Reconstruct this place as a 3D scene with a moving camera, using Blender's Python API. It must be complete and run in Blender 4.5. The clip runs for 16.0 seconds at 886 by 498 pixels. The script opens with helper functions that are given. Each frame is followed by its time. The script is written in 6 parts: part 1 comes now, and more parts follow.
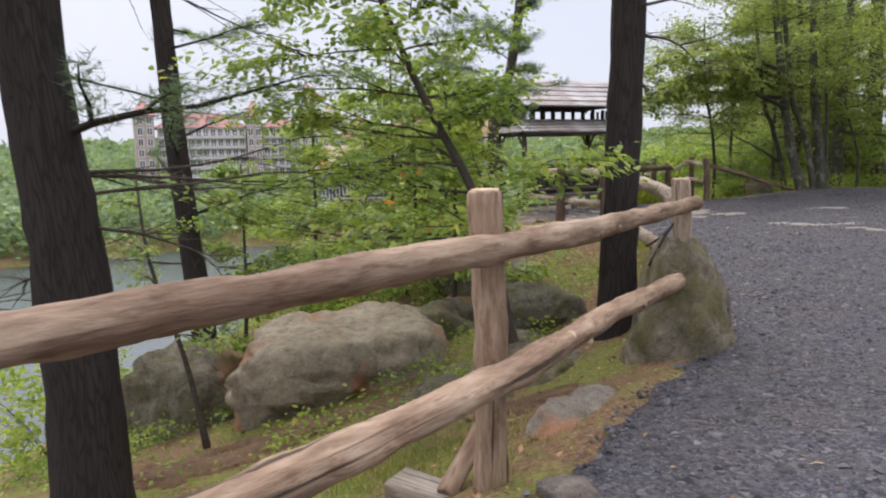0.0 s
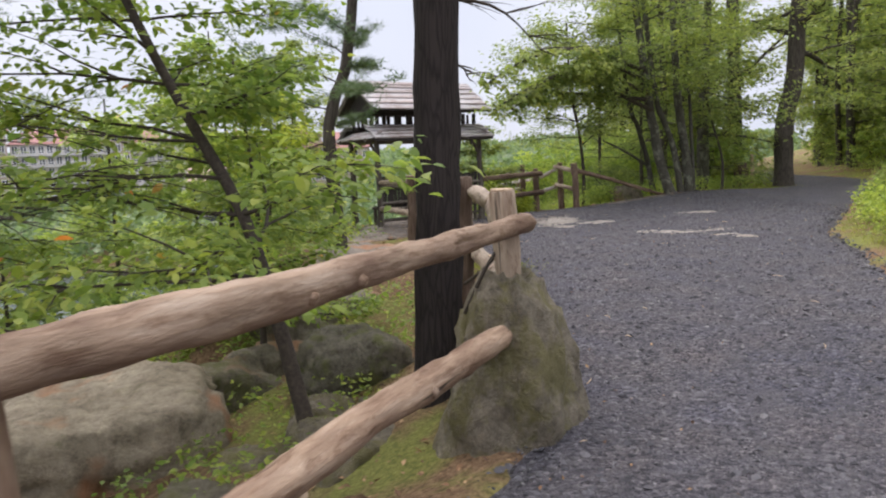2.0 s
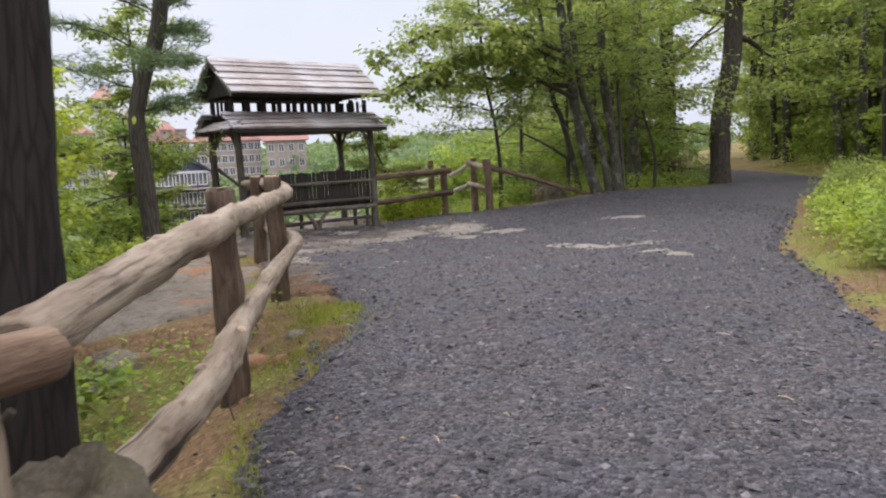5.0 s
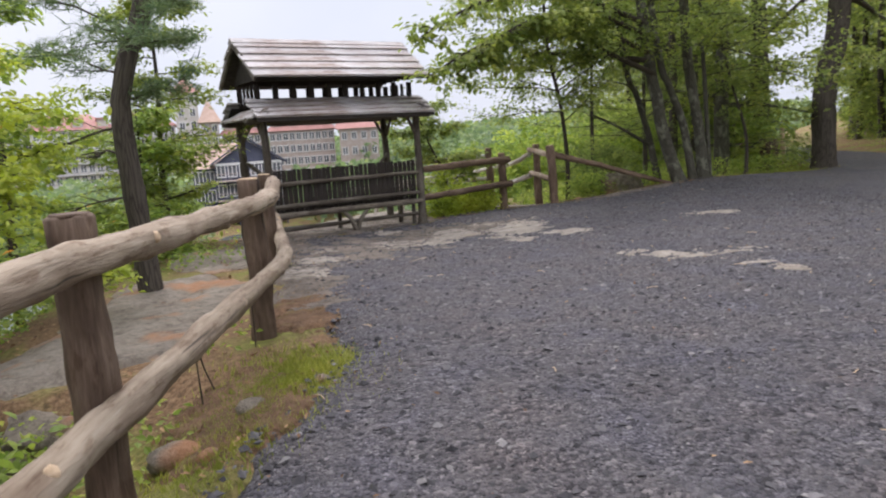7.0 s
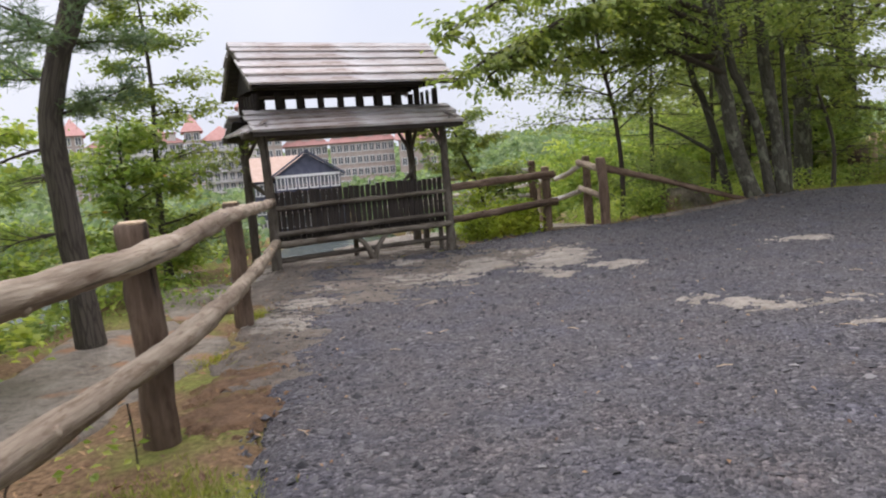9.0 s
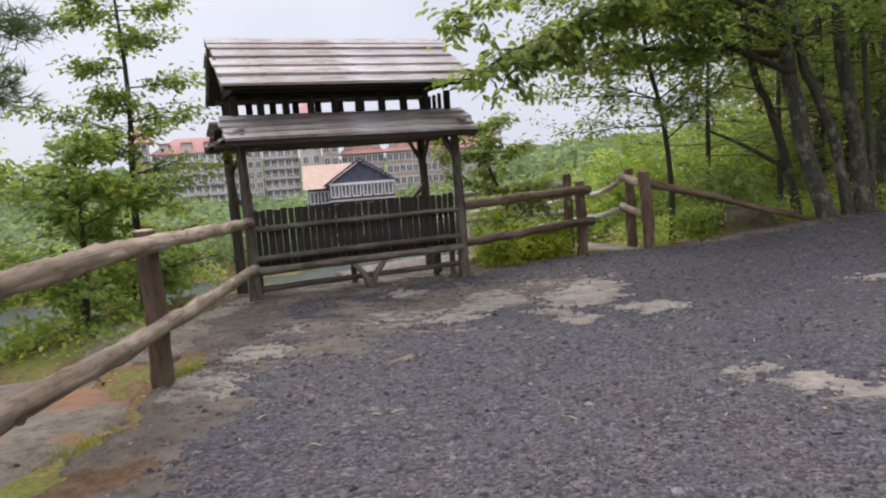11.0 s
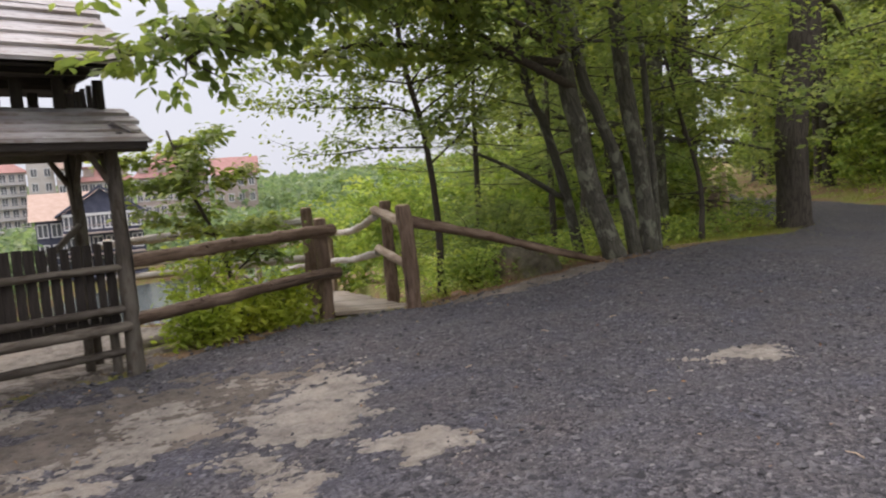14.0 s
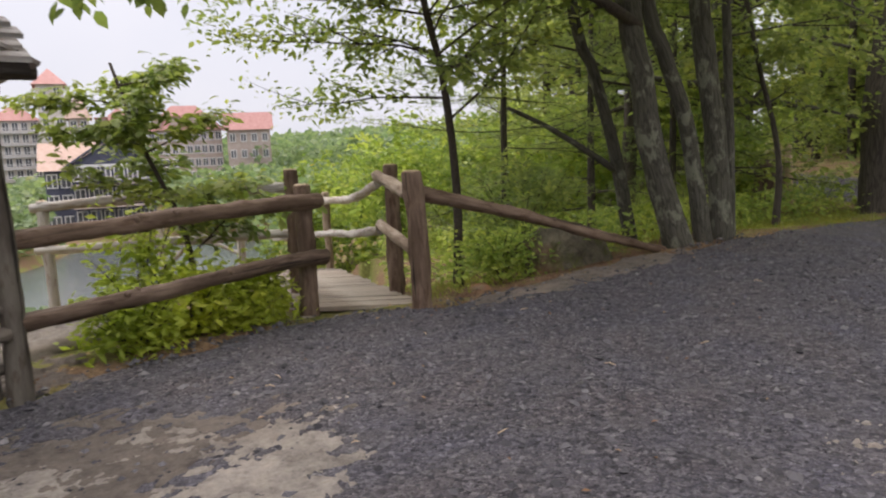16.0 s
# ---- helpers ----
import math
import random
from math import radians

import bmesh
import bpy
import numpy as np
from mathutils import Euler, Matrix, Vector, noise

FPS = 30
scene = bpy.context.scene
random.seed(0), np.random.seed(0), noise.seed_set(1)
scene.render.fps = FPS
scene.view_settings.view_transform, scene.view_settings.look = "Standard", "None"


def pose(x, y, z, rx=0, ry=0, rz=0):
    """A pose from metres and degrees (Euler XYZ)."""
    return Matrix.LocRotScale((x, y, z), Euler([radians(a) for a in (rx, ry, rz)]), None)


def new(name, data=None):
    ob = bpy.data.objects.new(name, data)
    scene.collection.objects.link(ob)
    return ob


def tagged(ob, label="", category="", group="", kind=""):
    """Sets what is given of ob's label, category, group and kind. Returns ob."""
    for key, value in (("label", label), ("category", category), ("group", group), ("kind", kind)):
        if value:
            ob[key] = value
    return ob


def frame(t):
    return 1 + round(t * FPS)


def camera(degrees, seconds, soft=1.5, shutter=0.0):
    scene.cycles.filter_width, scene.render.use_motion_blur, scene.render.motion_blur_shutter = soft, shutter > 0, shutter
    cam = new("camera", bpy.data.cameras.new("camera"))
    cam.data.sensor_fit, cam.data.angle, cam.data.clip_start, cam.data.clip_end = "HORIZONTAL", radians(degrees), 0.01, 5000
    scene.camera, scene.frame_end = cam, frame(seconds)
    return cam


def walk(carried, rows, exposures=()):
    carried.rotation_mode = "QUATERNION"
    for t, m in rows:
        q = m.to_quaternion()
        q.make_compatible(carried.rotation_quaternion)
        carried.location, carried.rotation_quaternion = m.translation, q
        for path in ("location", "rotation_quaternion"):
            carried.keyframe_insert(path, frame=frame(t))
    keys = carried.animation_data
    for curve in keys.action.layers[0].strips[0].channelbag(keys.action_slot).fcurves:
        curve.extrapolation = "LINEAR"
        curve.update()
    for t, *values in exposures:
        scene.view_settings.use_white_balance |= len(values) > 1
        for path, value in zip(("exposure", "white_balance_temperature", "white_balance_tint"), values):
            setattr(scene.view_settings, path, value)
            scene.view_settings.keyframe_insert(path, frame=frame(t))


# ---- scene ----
cam = camera(63.7, 16.0, soft=2.1, shutter=0.3)
METRES, EYE, TILT, LEAN, TURN = 15.4, 1.44, -7.6, 1.2, 0.0
ROWS = [
    (0.0, 0.0, 0.0, 0.0, -0.0, 0.0, 0.0),
    (0.5, 0.0142, 0.0271, 0.0027, -0.11, -1.18, 0.79),
    (1.0, 0.0284, 0.0543, 0.0069, -0.91, -1.36, 2.25),
    (1.5, 0.0454, 0.0824, 0.0099, -1.31, -0.85, 0.77),
    (2.0, 0.0615, 0.1155, 0.0124, -8.71, 0.68, 2.47),
    (2.5, 0.0765, 0.1384, 0.0164, -6.54, -1.92, 4.0),
    (3.0, 0.0925, 0.1646, 0.0216, -5.57, -1.55, 3.52),
    (3.5, 0.1046, 0.1918, 0.0274, -5.73, -1.27, 3.3),
    (4.0, 0.1254, 0.2215, 0.0284, -12.38, 0.11, 2.01),
    (6.5, 0.2028, 0.3491, 0.0459, -12.61, -0.31, 4.0),
    (7.0, 0.2112, 0.3773, 0.0517, -7.2, -0.91, 3.43),
    (7.5, 0.2181, 0.4066, 0.0575, -6.53, -2.87, 3.81),
    (8.0, 0.2297, 0.4329, 0.0615, -1.3, -0.69, 1.54),
    (8.5, 0.2422, 0.4577, 0.0652, -0.23, -0.15, 2.09),
    (9.0, 0.2569, 0.4827, 0.0692, -2.23, 0.13, 3.58),
    (11.5, 0.3111, 0.6123, 0.0888, 2.89, 1.2, 2.56),
    (12.0, 0.3214, 0.6471, 0.091, -1.35, 1.35, -0.6),
    (12.5, 0.334, 0.6807, 0.0993, -1.97, 0.81, 3.38),
    (13.0, 0.3387, 0.7128, 0.1005, -9.24, -0.39, 3.73),
    (13.5, 0.3481, 0.7465, 0.1056, -10.23, 0.11, 2.8),
    (14.0, 0.3538, 0.7763, 0.1104, -15.94, 2.02, 4.98),
    (14.5, 0.3634, 0.8053, 0.1135, -17.65, -0.88, 3.93),
    (15.0, 0.3706, 0.8369, 0.1181, -14.09, -0.67, 2.31),
    (15.5, 0.3761, 0.8689, 0.1238, -13.86, 1.0, 1.98),
    (16.0, 0.3861, 0.9003, 0.1254, -14.95, -0.84, 2.86),
]
walk(cam, [(t, pose(0, 0, EYE, TILT, LEAN, TURN) @ pose(METRES * x, METRES * y, METRES * z, 90 + pitch, roll, yaw)) for t, x, y, z, yaw, pitch, roll in ROWS],
     exposures=[(0.0, 0.74, 6400, 15), (4.0, 0.8, 6450, 15), (9.0, 0.76, 6450, 15), (12.0, 0.63, 6500, 15), (16.0, 0.77, 6800, 17)])

# ---- world and light: a bright overcast afternoon ----
SUN_EL, SUN_AZ = 52.0, 336.0
world = bpy.data.worlds.new("overcast_sky")
scene.world = world
world.use_nodes = True
wn, wl = world.node_tree.nodes, world.node_tree.links
wn.clear()
sky = wn.new("ShaderNodeTexSky")
sky.sky_type, sky.sun_disc = "NISHITA", False
sky.sun_elevation, sky.sun_rotation, sky.air_density, sky.dust_density = radians(SUN_EL), radians(SUN_AZ), 1.0, 4.0
cloud = wn.new("ShaderNodeTexNoise")
cloud.inputs["Scale"].default_value, cloud.inputs["Detail"].default_value = 2.2, 5.0
ramp = wn.new("ShaderNodeValToRGB")
ramp.color_ramp.elements[0].position, ramp.color_ramp.elements[0].color = 0.3, (8.2, 8.6, 9.4, 1)
ramp.color_ramp.elements[1].position, ramp.color_ramp.elements[1].color = 0.7, (10.0, 10.1, 10.4, 1)
mix = wn.new("ShaderNodeMix")
mix.data_type = "RGBA"
mix.inputs[0].default_value = 0.88
bg = wn.new("ShaderNodeBackground")
bg.inputs["Strength"].default_value = 0.1
wout = wn.new("ShaderNodeOutputWorld")
wl.new(cloud.outputs["Fac"], ramp.inputs[0])
wl.new(sky.outputs[0], mix.inputs[6])
wl.new(ramp.outputs[0], mix.inputs[7])
# an overcast sky is brighter overhead than towards the horizon
coord = wn.new("ShaderNodeTexCoord")
split = wn.new("ShaderNodeSeparateXYZ")
grade = wn.new("ShaderNodeValToRGB")
grade.color_ramp.elements[0].position, grade.color_ramp.elements[0].color = 0.22, (0.57, 0.588, 0.615, 1)
grade.color_ramp.elements[1].position, grade.color_ramp.elements[1].color = 0.95, (1.85, 1.8, 1.76, 1)
both = wn.new("ShaderNodeMix")
both.data_type, both.blend_type = "RGBA", "MULTIPLY"
both.inputs[0].default_value = 1.0
wl.new(coord.outputs["Generated"], split.inputs[0])
wl.new(split.outputs["Z"], grade.inputs[0])
wl.new(mix.outputs[2], both.inputs[6])
wl.new(grade.outputs[0], both.inputs[7])
wl.new(both.outputs[2], bg.inputs[0])
wl.new(bg.outputs[0], wout.inputs[0])
sun_data = bpy.data.lights.new("sun", "SUN")
sun_data.energy, sun_data.angle, sun_data.color = 1.0, radians(25), (1.0, 0.96, 0.9)
sun_ob = new("sun", sun_data)
sun_ob.matrix_world = pose(0, 0, 60, 90 - SUN_EL, 0, 180 - SUN_AZ)

# ---- materials ----
def shader(name):
    m = bpy.data.materials.new(name)
    m.use_nodes = True
    n, l = m.node_tree.nodes, m.node_tree.links
    return m, n, l, n["Principled BSDF"]


def noise_node(n, l, vec, scale, detail=6.0, rough=0.6):
    t = n.new("ShaderNodeTexNoise")
    t.inputs["Scale"].default_value, t.inputs["Detail"].default_value, t.inputs["Roughness"].default_value = scale, detail, rough
    l.new(vec, t.inputs["Vector"])
    return t.outputs["Fac"]


def ramp_node(n, l, fac, stops):
    r = n.new("ShaderNodeValToRGB")
    while len(r.color_ramp.elements) < len(stops):
        r.color_ramp.elements.new(0.5)
    for e, (p, c) in zip(r.color_ramp.elements, stops):
        e.position, e.color = p, (*c, 1)
    l.new(fac, r.inputs[0])
    return r.outputs[0]


def mix_node(n, l, fac, a, b, blend="MIX"):
    x = n.new("ShaderNodeMix")
    x.data_type, x.blend_type = "RGBA", blend
    if isinstance(fac, (int, float)):
        x.inputs[0].default_value = fac
    else:
        l.new(fac, x.inputs[0])
    for s, v in ((x.inputs[6], a), (x.inputs[7], b)):
        if isinstance(v, tuple):
            s.default_value = (*v, 1)
        else:
            l.new(v, s)
    return x.outputs[2]


def bump_node(n, l, bsdf, height, strength, distance):
    b = n.new("ShaderNodeBump")
    b.inputs["Strength"].default_value, b.inputs["Distance"].default_value = strength, distance
    l.new(height, b.inputs["Height"])
    l.new(b.outputs[0], bsdf.inputs["Normal"])


def place_vec(n, l, grain=False, scale=(1, 1, 1)):
    if grain:
        src = n.new("ShaderNodeAttribute")
        src.attribute_name = "grain"
        out = src.outputs["Vector"]
    else:
        out = n.new("ShaderNodeNewGeometry").outputs["Position"]
    mp = n.new("ShaderNodeMapping")
    mp.inputs["Scale"].default_value = scale
    l.new(out, mp.inputs["Vector"])
    return mp.outputs[0]


def wood_mat(name, dark, mid, light, rough=0.75, stretch=0.12, scale=38, bump=0.5, patch=None):
    """Log or board with grain along its length; patch: colour of blotches of bark or weathering."""
    m, n, l, b = shader(name)
    v = place_vec(n, l, True, (1, 1, stretch))
    fine = noise_node(n, l, v, scale, 8, 0.65)
    col = ramp_node(n, l, fine, [(0.22, dark), (0.5, mid), (0.84, light)])
    v2 = place_vec(n, l, True, (1, 1, 0.3))
    big = noise_node(n, l, v2, 5.5, 5, 0.6)
    if patch:
        f = ramp_node(n, l, big, [(0.44, (0, 0, 0)), (0.6, (1, 1, 1))])
        col = mix_node(n, l, f, col, mix_node(n, l, 0.62, col, patch))
        flake = ramp_node(n, l, noise_node(n, l, v2, 19, 4, 0.6), [(0.55, (1, 1, 1)), (0.64, (0.68, 0.62, 0.58))])
        col = mix_node(n, l, 1.0, col, flake, "MULTIPLY")
    info = n.new("ShaderNodeObjectInfo")
    var = ramp_node(n, l, info.outputs["Random"], [(0, (0.82, 0.82, 0.82)), (1, (1.12, 1.1, 1.08))])
    col = mix_node(n, l, 1.0, col, var, "MULTIPLY")
    l.new(col, b.inputs["Base Color"])
    b.inputs["Roughness"].default_value = rough
    b.inputs["Specular IOR Level"].default_value = 0.25
    v3 = place_vec(n, l, True, (1, 1, 0.035))
    split = ramp_node(n, l, noise_node(n, l, v3, 22, 2, 0.5), [(0.30, (0.25, 0.25, 0.25)), (0.36, (1, 1, 1))])
    l.new(mix_node(n, l, 1.0, col, split, "MULTIPLY"), b.inputs["Base Color"])
    h = n.new("ShaderNodeMath")
    h.operation = "ADD"
    l.new(fine, h.inputs[0])
    l.new(big, h.inputs[1])
    bump_node(n, l, b, h.outputs[0], bump, 0.02)
    return m


def bark_mat(name, dark, light, lichen=None, scale=16):
    m, n, l, b = shader(name)
    v = place_vec(n, l, True, (1, 1, 0.11))
    t = n.new("ShaderNodeTexVoronoi")
    t.feature = "DISTANCE_TO_EDGE"
    t.inputs["Scale"].default_value = scale
    wob = noise_node(n, l, v, 9, 5, 0.6)
    add = n.new("ShaderNodeVectorMath")
    add.operation = "ADD"
    sc = n.new("ShaderNodeVectorMath")
    sc.operation = "SCALE"
    sc.inputs["Scale"].default_value = 0.12
    tex = n.new("ShaderNodeTexNoise")
    tex.inputs["Scale"].default_value = 9
    l.new(v, tex.inputs["Vector"])
    l.new(tex.outputs["Color"], sc.inputs[0])
    l.new(v, add.inputs[0])
    l.new(sc.outputs[0], add.inputs[1])
    l.new(add.outputs[0], t.inputs["Vector"])
    crack = ramp_node(n, l, t.outputs["Distance"], [(0.0, (0, 0, 0)), (0.16, (1, 1, 1))])
    plate = mix_node(n, l, wob, dark, light)
    col = mix_node(n, l, crack, tuple(c * 0.8 for c in dark), plate)
    if lichen:
        v3 = place_vec(n, l, True, (1, 1, 0.6))
        f = ramp_node(n, l, noise_node(n, l, v3, 6, 6, 0.7), [(0.53, (0, 0, 0)), (0.6, (1, 1, 1))])
        col = mix_node(n, l, f, col, mix_node(n, l, 0.65, col, lichen))
    l.new(col, b.inputs["Base Color"])
    b.inputs["Roughness"].default_value = 0.92
    b.inputs["Specular IOR Level"].default_value = 0.15
    bump_node(n, l, b, crack, 0.3, 0.02)
    return m


def leaf_mat(name, dark, mid, light, through_light=0.45, autumn=None):
    m, n, l, b = shader(name)
    geo = n.new("ShaderNodeNewGeometry")
    dark, light = tuple(0.55 * a + 0.45 * c for a, c in zip(dark, mid)), tuple(0.5 * a + 0.5 * c for a, c in zip(light, mid))
    stops = [(0.0, dark), (0.5, mid), (0.92, light)]
    if autumn:
        stops += [(0.996, light), (1.0, autumn)]
    col = ramp_node(n, l, geo.outputs["Random Per Island"], stops)
    v = place_vec(n, l)
    big = ramp_node(n, l, noise_node(n, l, v, 1.1, 4, 0.6), [(0.3, (0.58, 0.68, 0.74)), (0.5, (0.95, 0.97, 0.95)), (0.7, (1.25, 1.16, 0.88))])
    col = mix_node(n, l, 1.0, col, big, "MULTIPLY")
    l.new(col, b.inputs["Base Color"])
    b.inputs["Roughness"].default_value = 0.5
    b.inputs["Specular IOR Level"].default_value = 0.3
    tr = n.new("ShaderNodeBsdfTranslucent")
    bright = mix_node(n, l, 1.0, col, (1.3, 1.4, 1.0), "MULTIPLY")
    l.new(bright, tr.inputs["Color"])
    ms = n.new("ShaderNodeMixShader")
    ms.inputs[0].default_value = through_light
    l.new(b.outputs[0], ms.inputs[1])
    l.new(tr.outputs[0], ms.inputs[2])
    l.new(ms.outputs[0], n["Material Output"].inputs["Surface"])
    return m


def rock_mat(name, dark, light, moss=None, stain=None, moss_amount=0.55):
    m, n, l, b = shader(name)
    v = place_vec(n, l)
    a = noise_node(n, l, v, 2.6, 8, 0.62)
    fine = noise_node(n, l, v, 34, 6, 0.7)
    col = ramp_node(n, l, a, [(0.32, dark), (0.68, light)])
    col = mix_node(n, l, 0.35, col, ramp_node(n, l, fine, [(0.3, tuple(c * 0.5 for c in dark)), (0.7, light)]))
    mid = noise_node(n, l, v, 10, 7, 0.72)
    col = mix_node(n, l, 0.8, col, ramp_node(n, l, mid, [(0.32, (0.45, 0.44, 0.43)), (0.5, (1, 1, 1)), (0.7, (1.3, 1.28, 1.22))]), "MULTIPLY")
    if stain:
        f = ramp_node(n, l, noise_node(n, l, v, 1.4, 4, 0.5), [(0.55, (0, 0, 0)), (0.64, (1, 1, 1))])
        col = mix_node(n, l, f, col, mix_node(n, l, 0.7, col, stain))
    if moss:
        v2 = place_vec(n, l, False, (1.1, 1.1, 1.1))
        f = ramp_node(n, l, noise_node(n, l, v2, 3.3, 7, 0.68), [(moss_amount, (0, 0, 0)), (moss_amount + 0.12, (1, 1, 1))])
        col = mix_node(n, l, f, col, mix_node(n, l, 0.7, col, moss))
    l.new(col, b.inputs["Base Color"])
    b.inputs["Roughness"].default_value = 0.9
    b.inputs["Specular IOR Level"].default_value = 0.2
    h = n.new("ShaderNodeMath")
    h.operation = "ADD"
    l.new(mid, h.inputs[0])
    l.new(fine, h.inputs[1])
    bump_node(n, l, b, h.outputs[0], 1.0, 0.05)
    return m


def plain_mat(name, a, b_col, scale=8.0, rough=0.8, bump=0.15):
    m, n, l, b = shader(name)
    v = place_vec(n, l)
    f = noise_node(n, l, v, scale, 6, 0.65)
    l.new(ramp_node(n, l, f, [(0.3, a), (0.7, b_col)]), b.inputs["Base Color"])
    b.inputs["Roughness"].default_value = rough
    b.inputs["Specular IOR Level"].default_value = 0.25
    bump_node(n, l, b, f, bump, 0.02)
    return m


def stone_bits_mat(name, stops, rough=0.85):
    m, n, l, b = shader(name)
    geo = n.new("ShaderNodeNewGeometry")
    l.new(ramp_node(n, l, geo.outputs["Random Per Island"], stops), b.inputs["Base Color"])
    b.inputs["Roughness"].default_value = rough
    return m


def gravel_mat():
    m, n, l, b = shader("crushed_shale_gravel")
    v = place_vec(n, l)
    heights = []
    tones = []
    for scale in (30, 75):
        vor = n.new("ShaderNodeTexVoronoi")
        vor.inputs["Scale"].default_value = scale
        l.new(v, vor.inputs["Vector"])
        sep = n.new("ShaderNodeSeparateColor")
        l.new(vor.outputs["Color"], sep.inputs[0])
        tones.append(ramp_node(n, l, sep.outputs[0], [(0.0, (0.024, 0.023, 0.028)), (0.45, (0.078, 0.075, 0.083)), (0.85, (0.135, 0.129, 0.139)), (1.0, (0.22, 0.21, 0.215))]))
        heights.append(vor.outputs["Distance"])
    pick = ramp_node(n, l, noise_node(n, l, v, 7, 5, 0.65), [(0.42, (0, 0, 0)), (0.6, (1, 1, 1))])
    chips = mix_node(n, l, pick, tones[1], tones[0])
    dusty = ramp_node(n, l, noise_node(n, l, v, 0.6, 5, 0.6), [(0.3, (0.82, 0.82, 0.9)), (0.5, (1.0, 0.98, 1.0)), (0.72, (1.14, 1.09, 1.06))])
    col = mix_node(n, l, 1.0, chips, dusty, "MULTIPLY")
    f = ramp_node(n, l, noise_node(n, l, v, 3.1, 6, 0.7), [(0.5, (0, 0, 0)), (0.72, (0.7, 0.7, 0.7))])
    col = mix_node(n, l, f, col, (0.11, 0.104, 0.108))
    tint = ramp_node(n, l, noise_node(n, l, v, 1.9, 3, 0.5), [(0.3, (0.96, 0.98, 1.08)), (0.5, (1, 1, 1)), (0.7, (1.06, 1.0, 0.97))])
    col = mix_node(n, l, 1.0, col, tint, "MULTIPLY")
    l.new(col, b.inputs["Base Color"])
    b.inputs["Roughness"].default_value = 0.8
    b.inputs["Specular IOR Level"].default_value = 0.3
    h = n.new("ShaderNodeMath")
    h.operation = "MULTIPLY_ADD"
    h.inputs[1].default_value = -1.6
    l.new(heights[0], h.inputs[0])
    l.new(noise_node(n, l, v, 11, 6, 0.65), h.inputs[2])
    h2 = n.new("ShaderNodeMath")
    h2.operation = "MULTIPLY_ADD"
    h2.inputs[1].default_value = -0.7
    l.new(heights[1], h2.inputs[0])
    l.new(h.outputs[0], h2.inputs[2])
    bump_node(n, l, b, h2.outputs[0], 1.0, 0.026)
    return m


def ground_mat():
    """Forest floor: soil, leaf litter, moss and grass in patches of their own."""
    m, n, l, b = shader("forest_floor")
    v = place_vec(n, l)
    a = noise_node(n, l, v, 0.9, 6, 0.6)
    fine = noise_node(n, l, v, 26, 6, 0.7)
    soil = ramp_node(n, l, fine, [(0.3, (0.06, 0.042, 0.026)), (0.5, (0.18, 0.115, 0.068)), (0.7, (0.32, 0.215, 0.13))])
    moss = ramp_node(n, l, fine, [(0.3, (0.075, 0.085, 0.025)), (0.7, (0.27, 0.27, 0.08))])
    f = ramp_node(n, l, a, [(0.46, (0, 0, 0)), (0.59, (1, 1, 1))])
    col = mix_node(n, l, f, soil, moss)
    l.new(col, b.inputs["Base Color"])
    b.inputs["Roughness"].default_value = 0.95
    b.inputs["Specular IOR Level"].default_value = 0.1
    bump_node(n, l, b, fine, 0.7, 0.04)
    return m


def water_mat():
    m, n, l, b = shader("lake_water")
    v = place_vec(n, l)
    b.inputs["Base Color"].default_value = (0.07, 0.085, 0.085, 1)
    b.inputs["Roughness"].default_value = 0.22
    b.inputs["IOR"].default_value = 1.33
    bump_node(n, l, b, noise_node(n, l, v, 0.8, 4, 0.6), 0.25, 0.2)
    return m


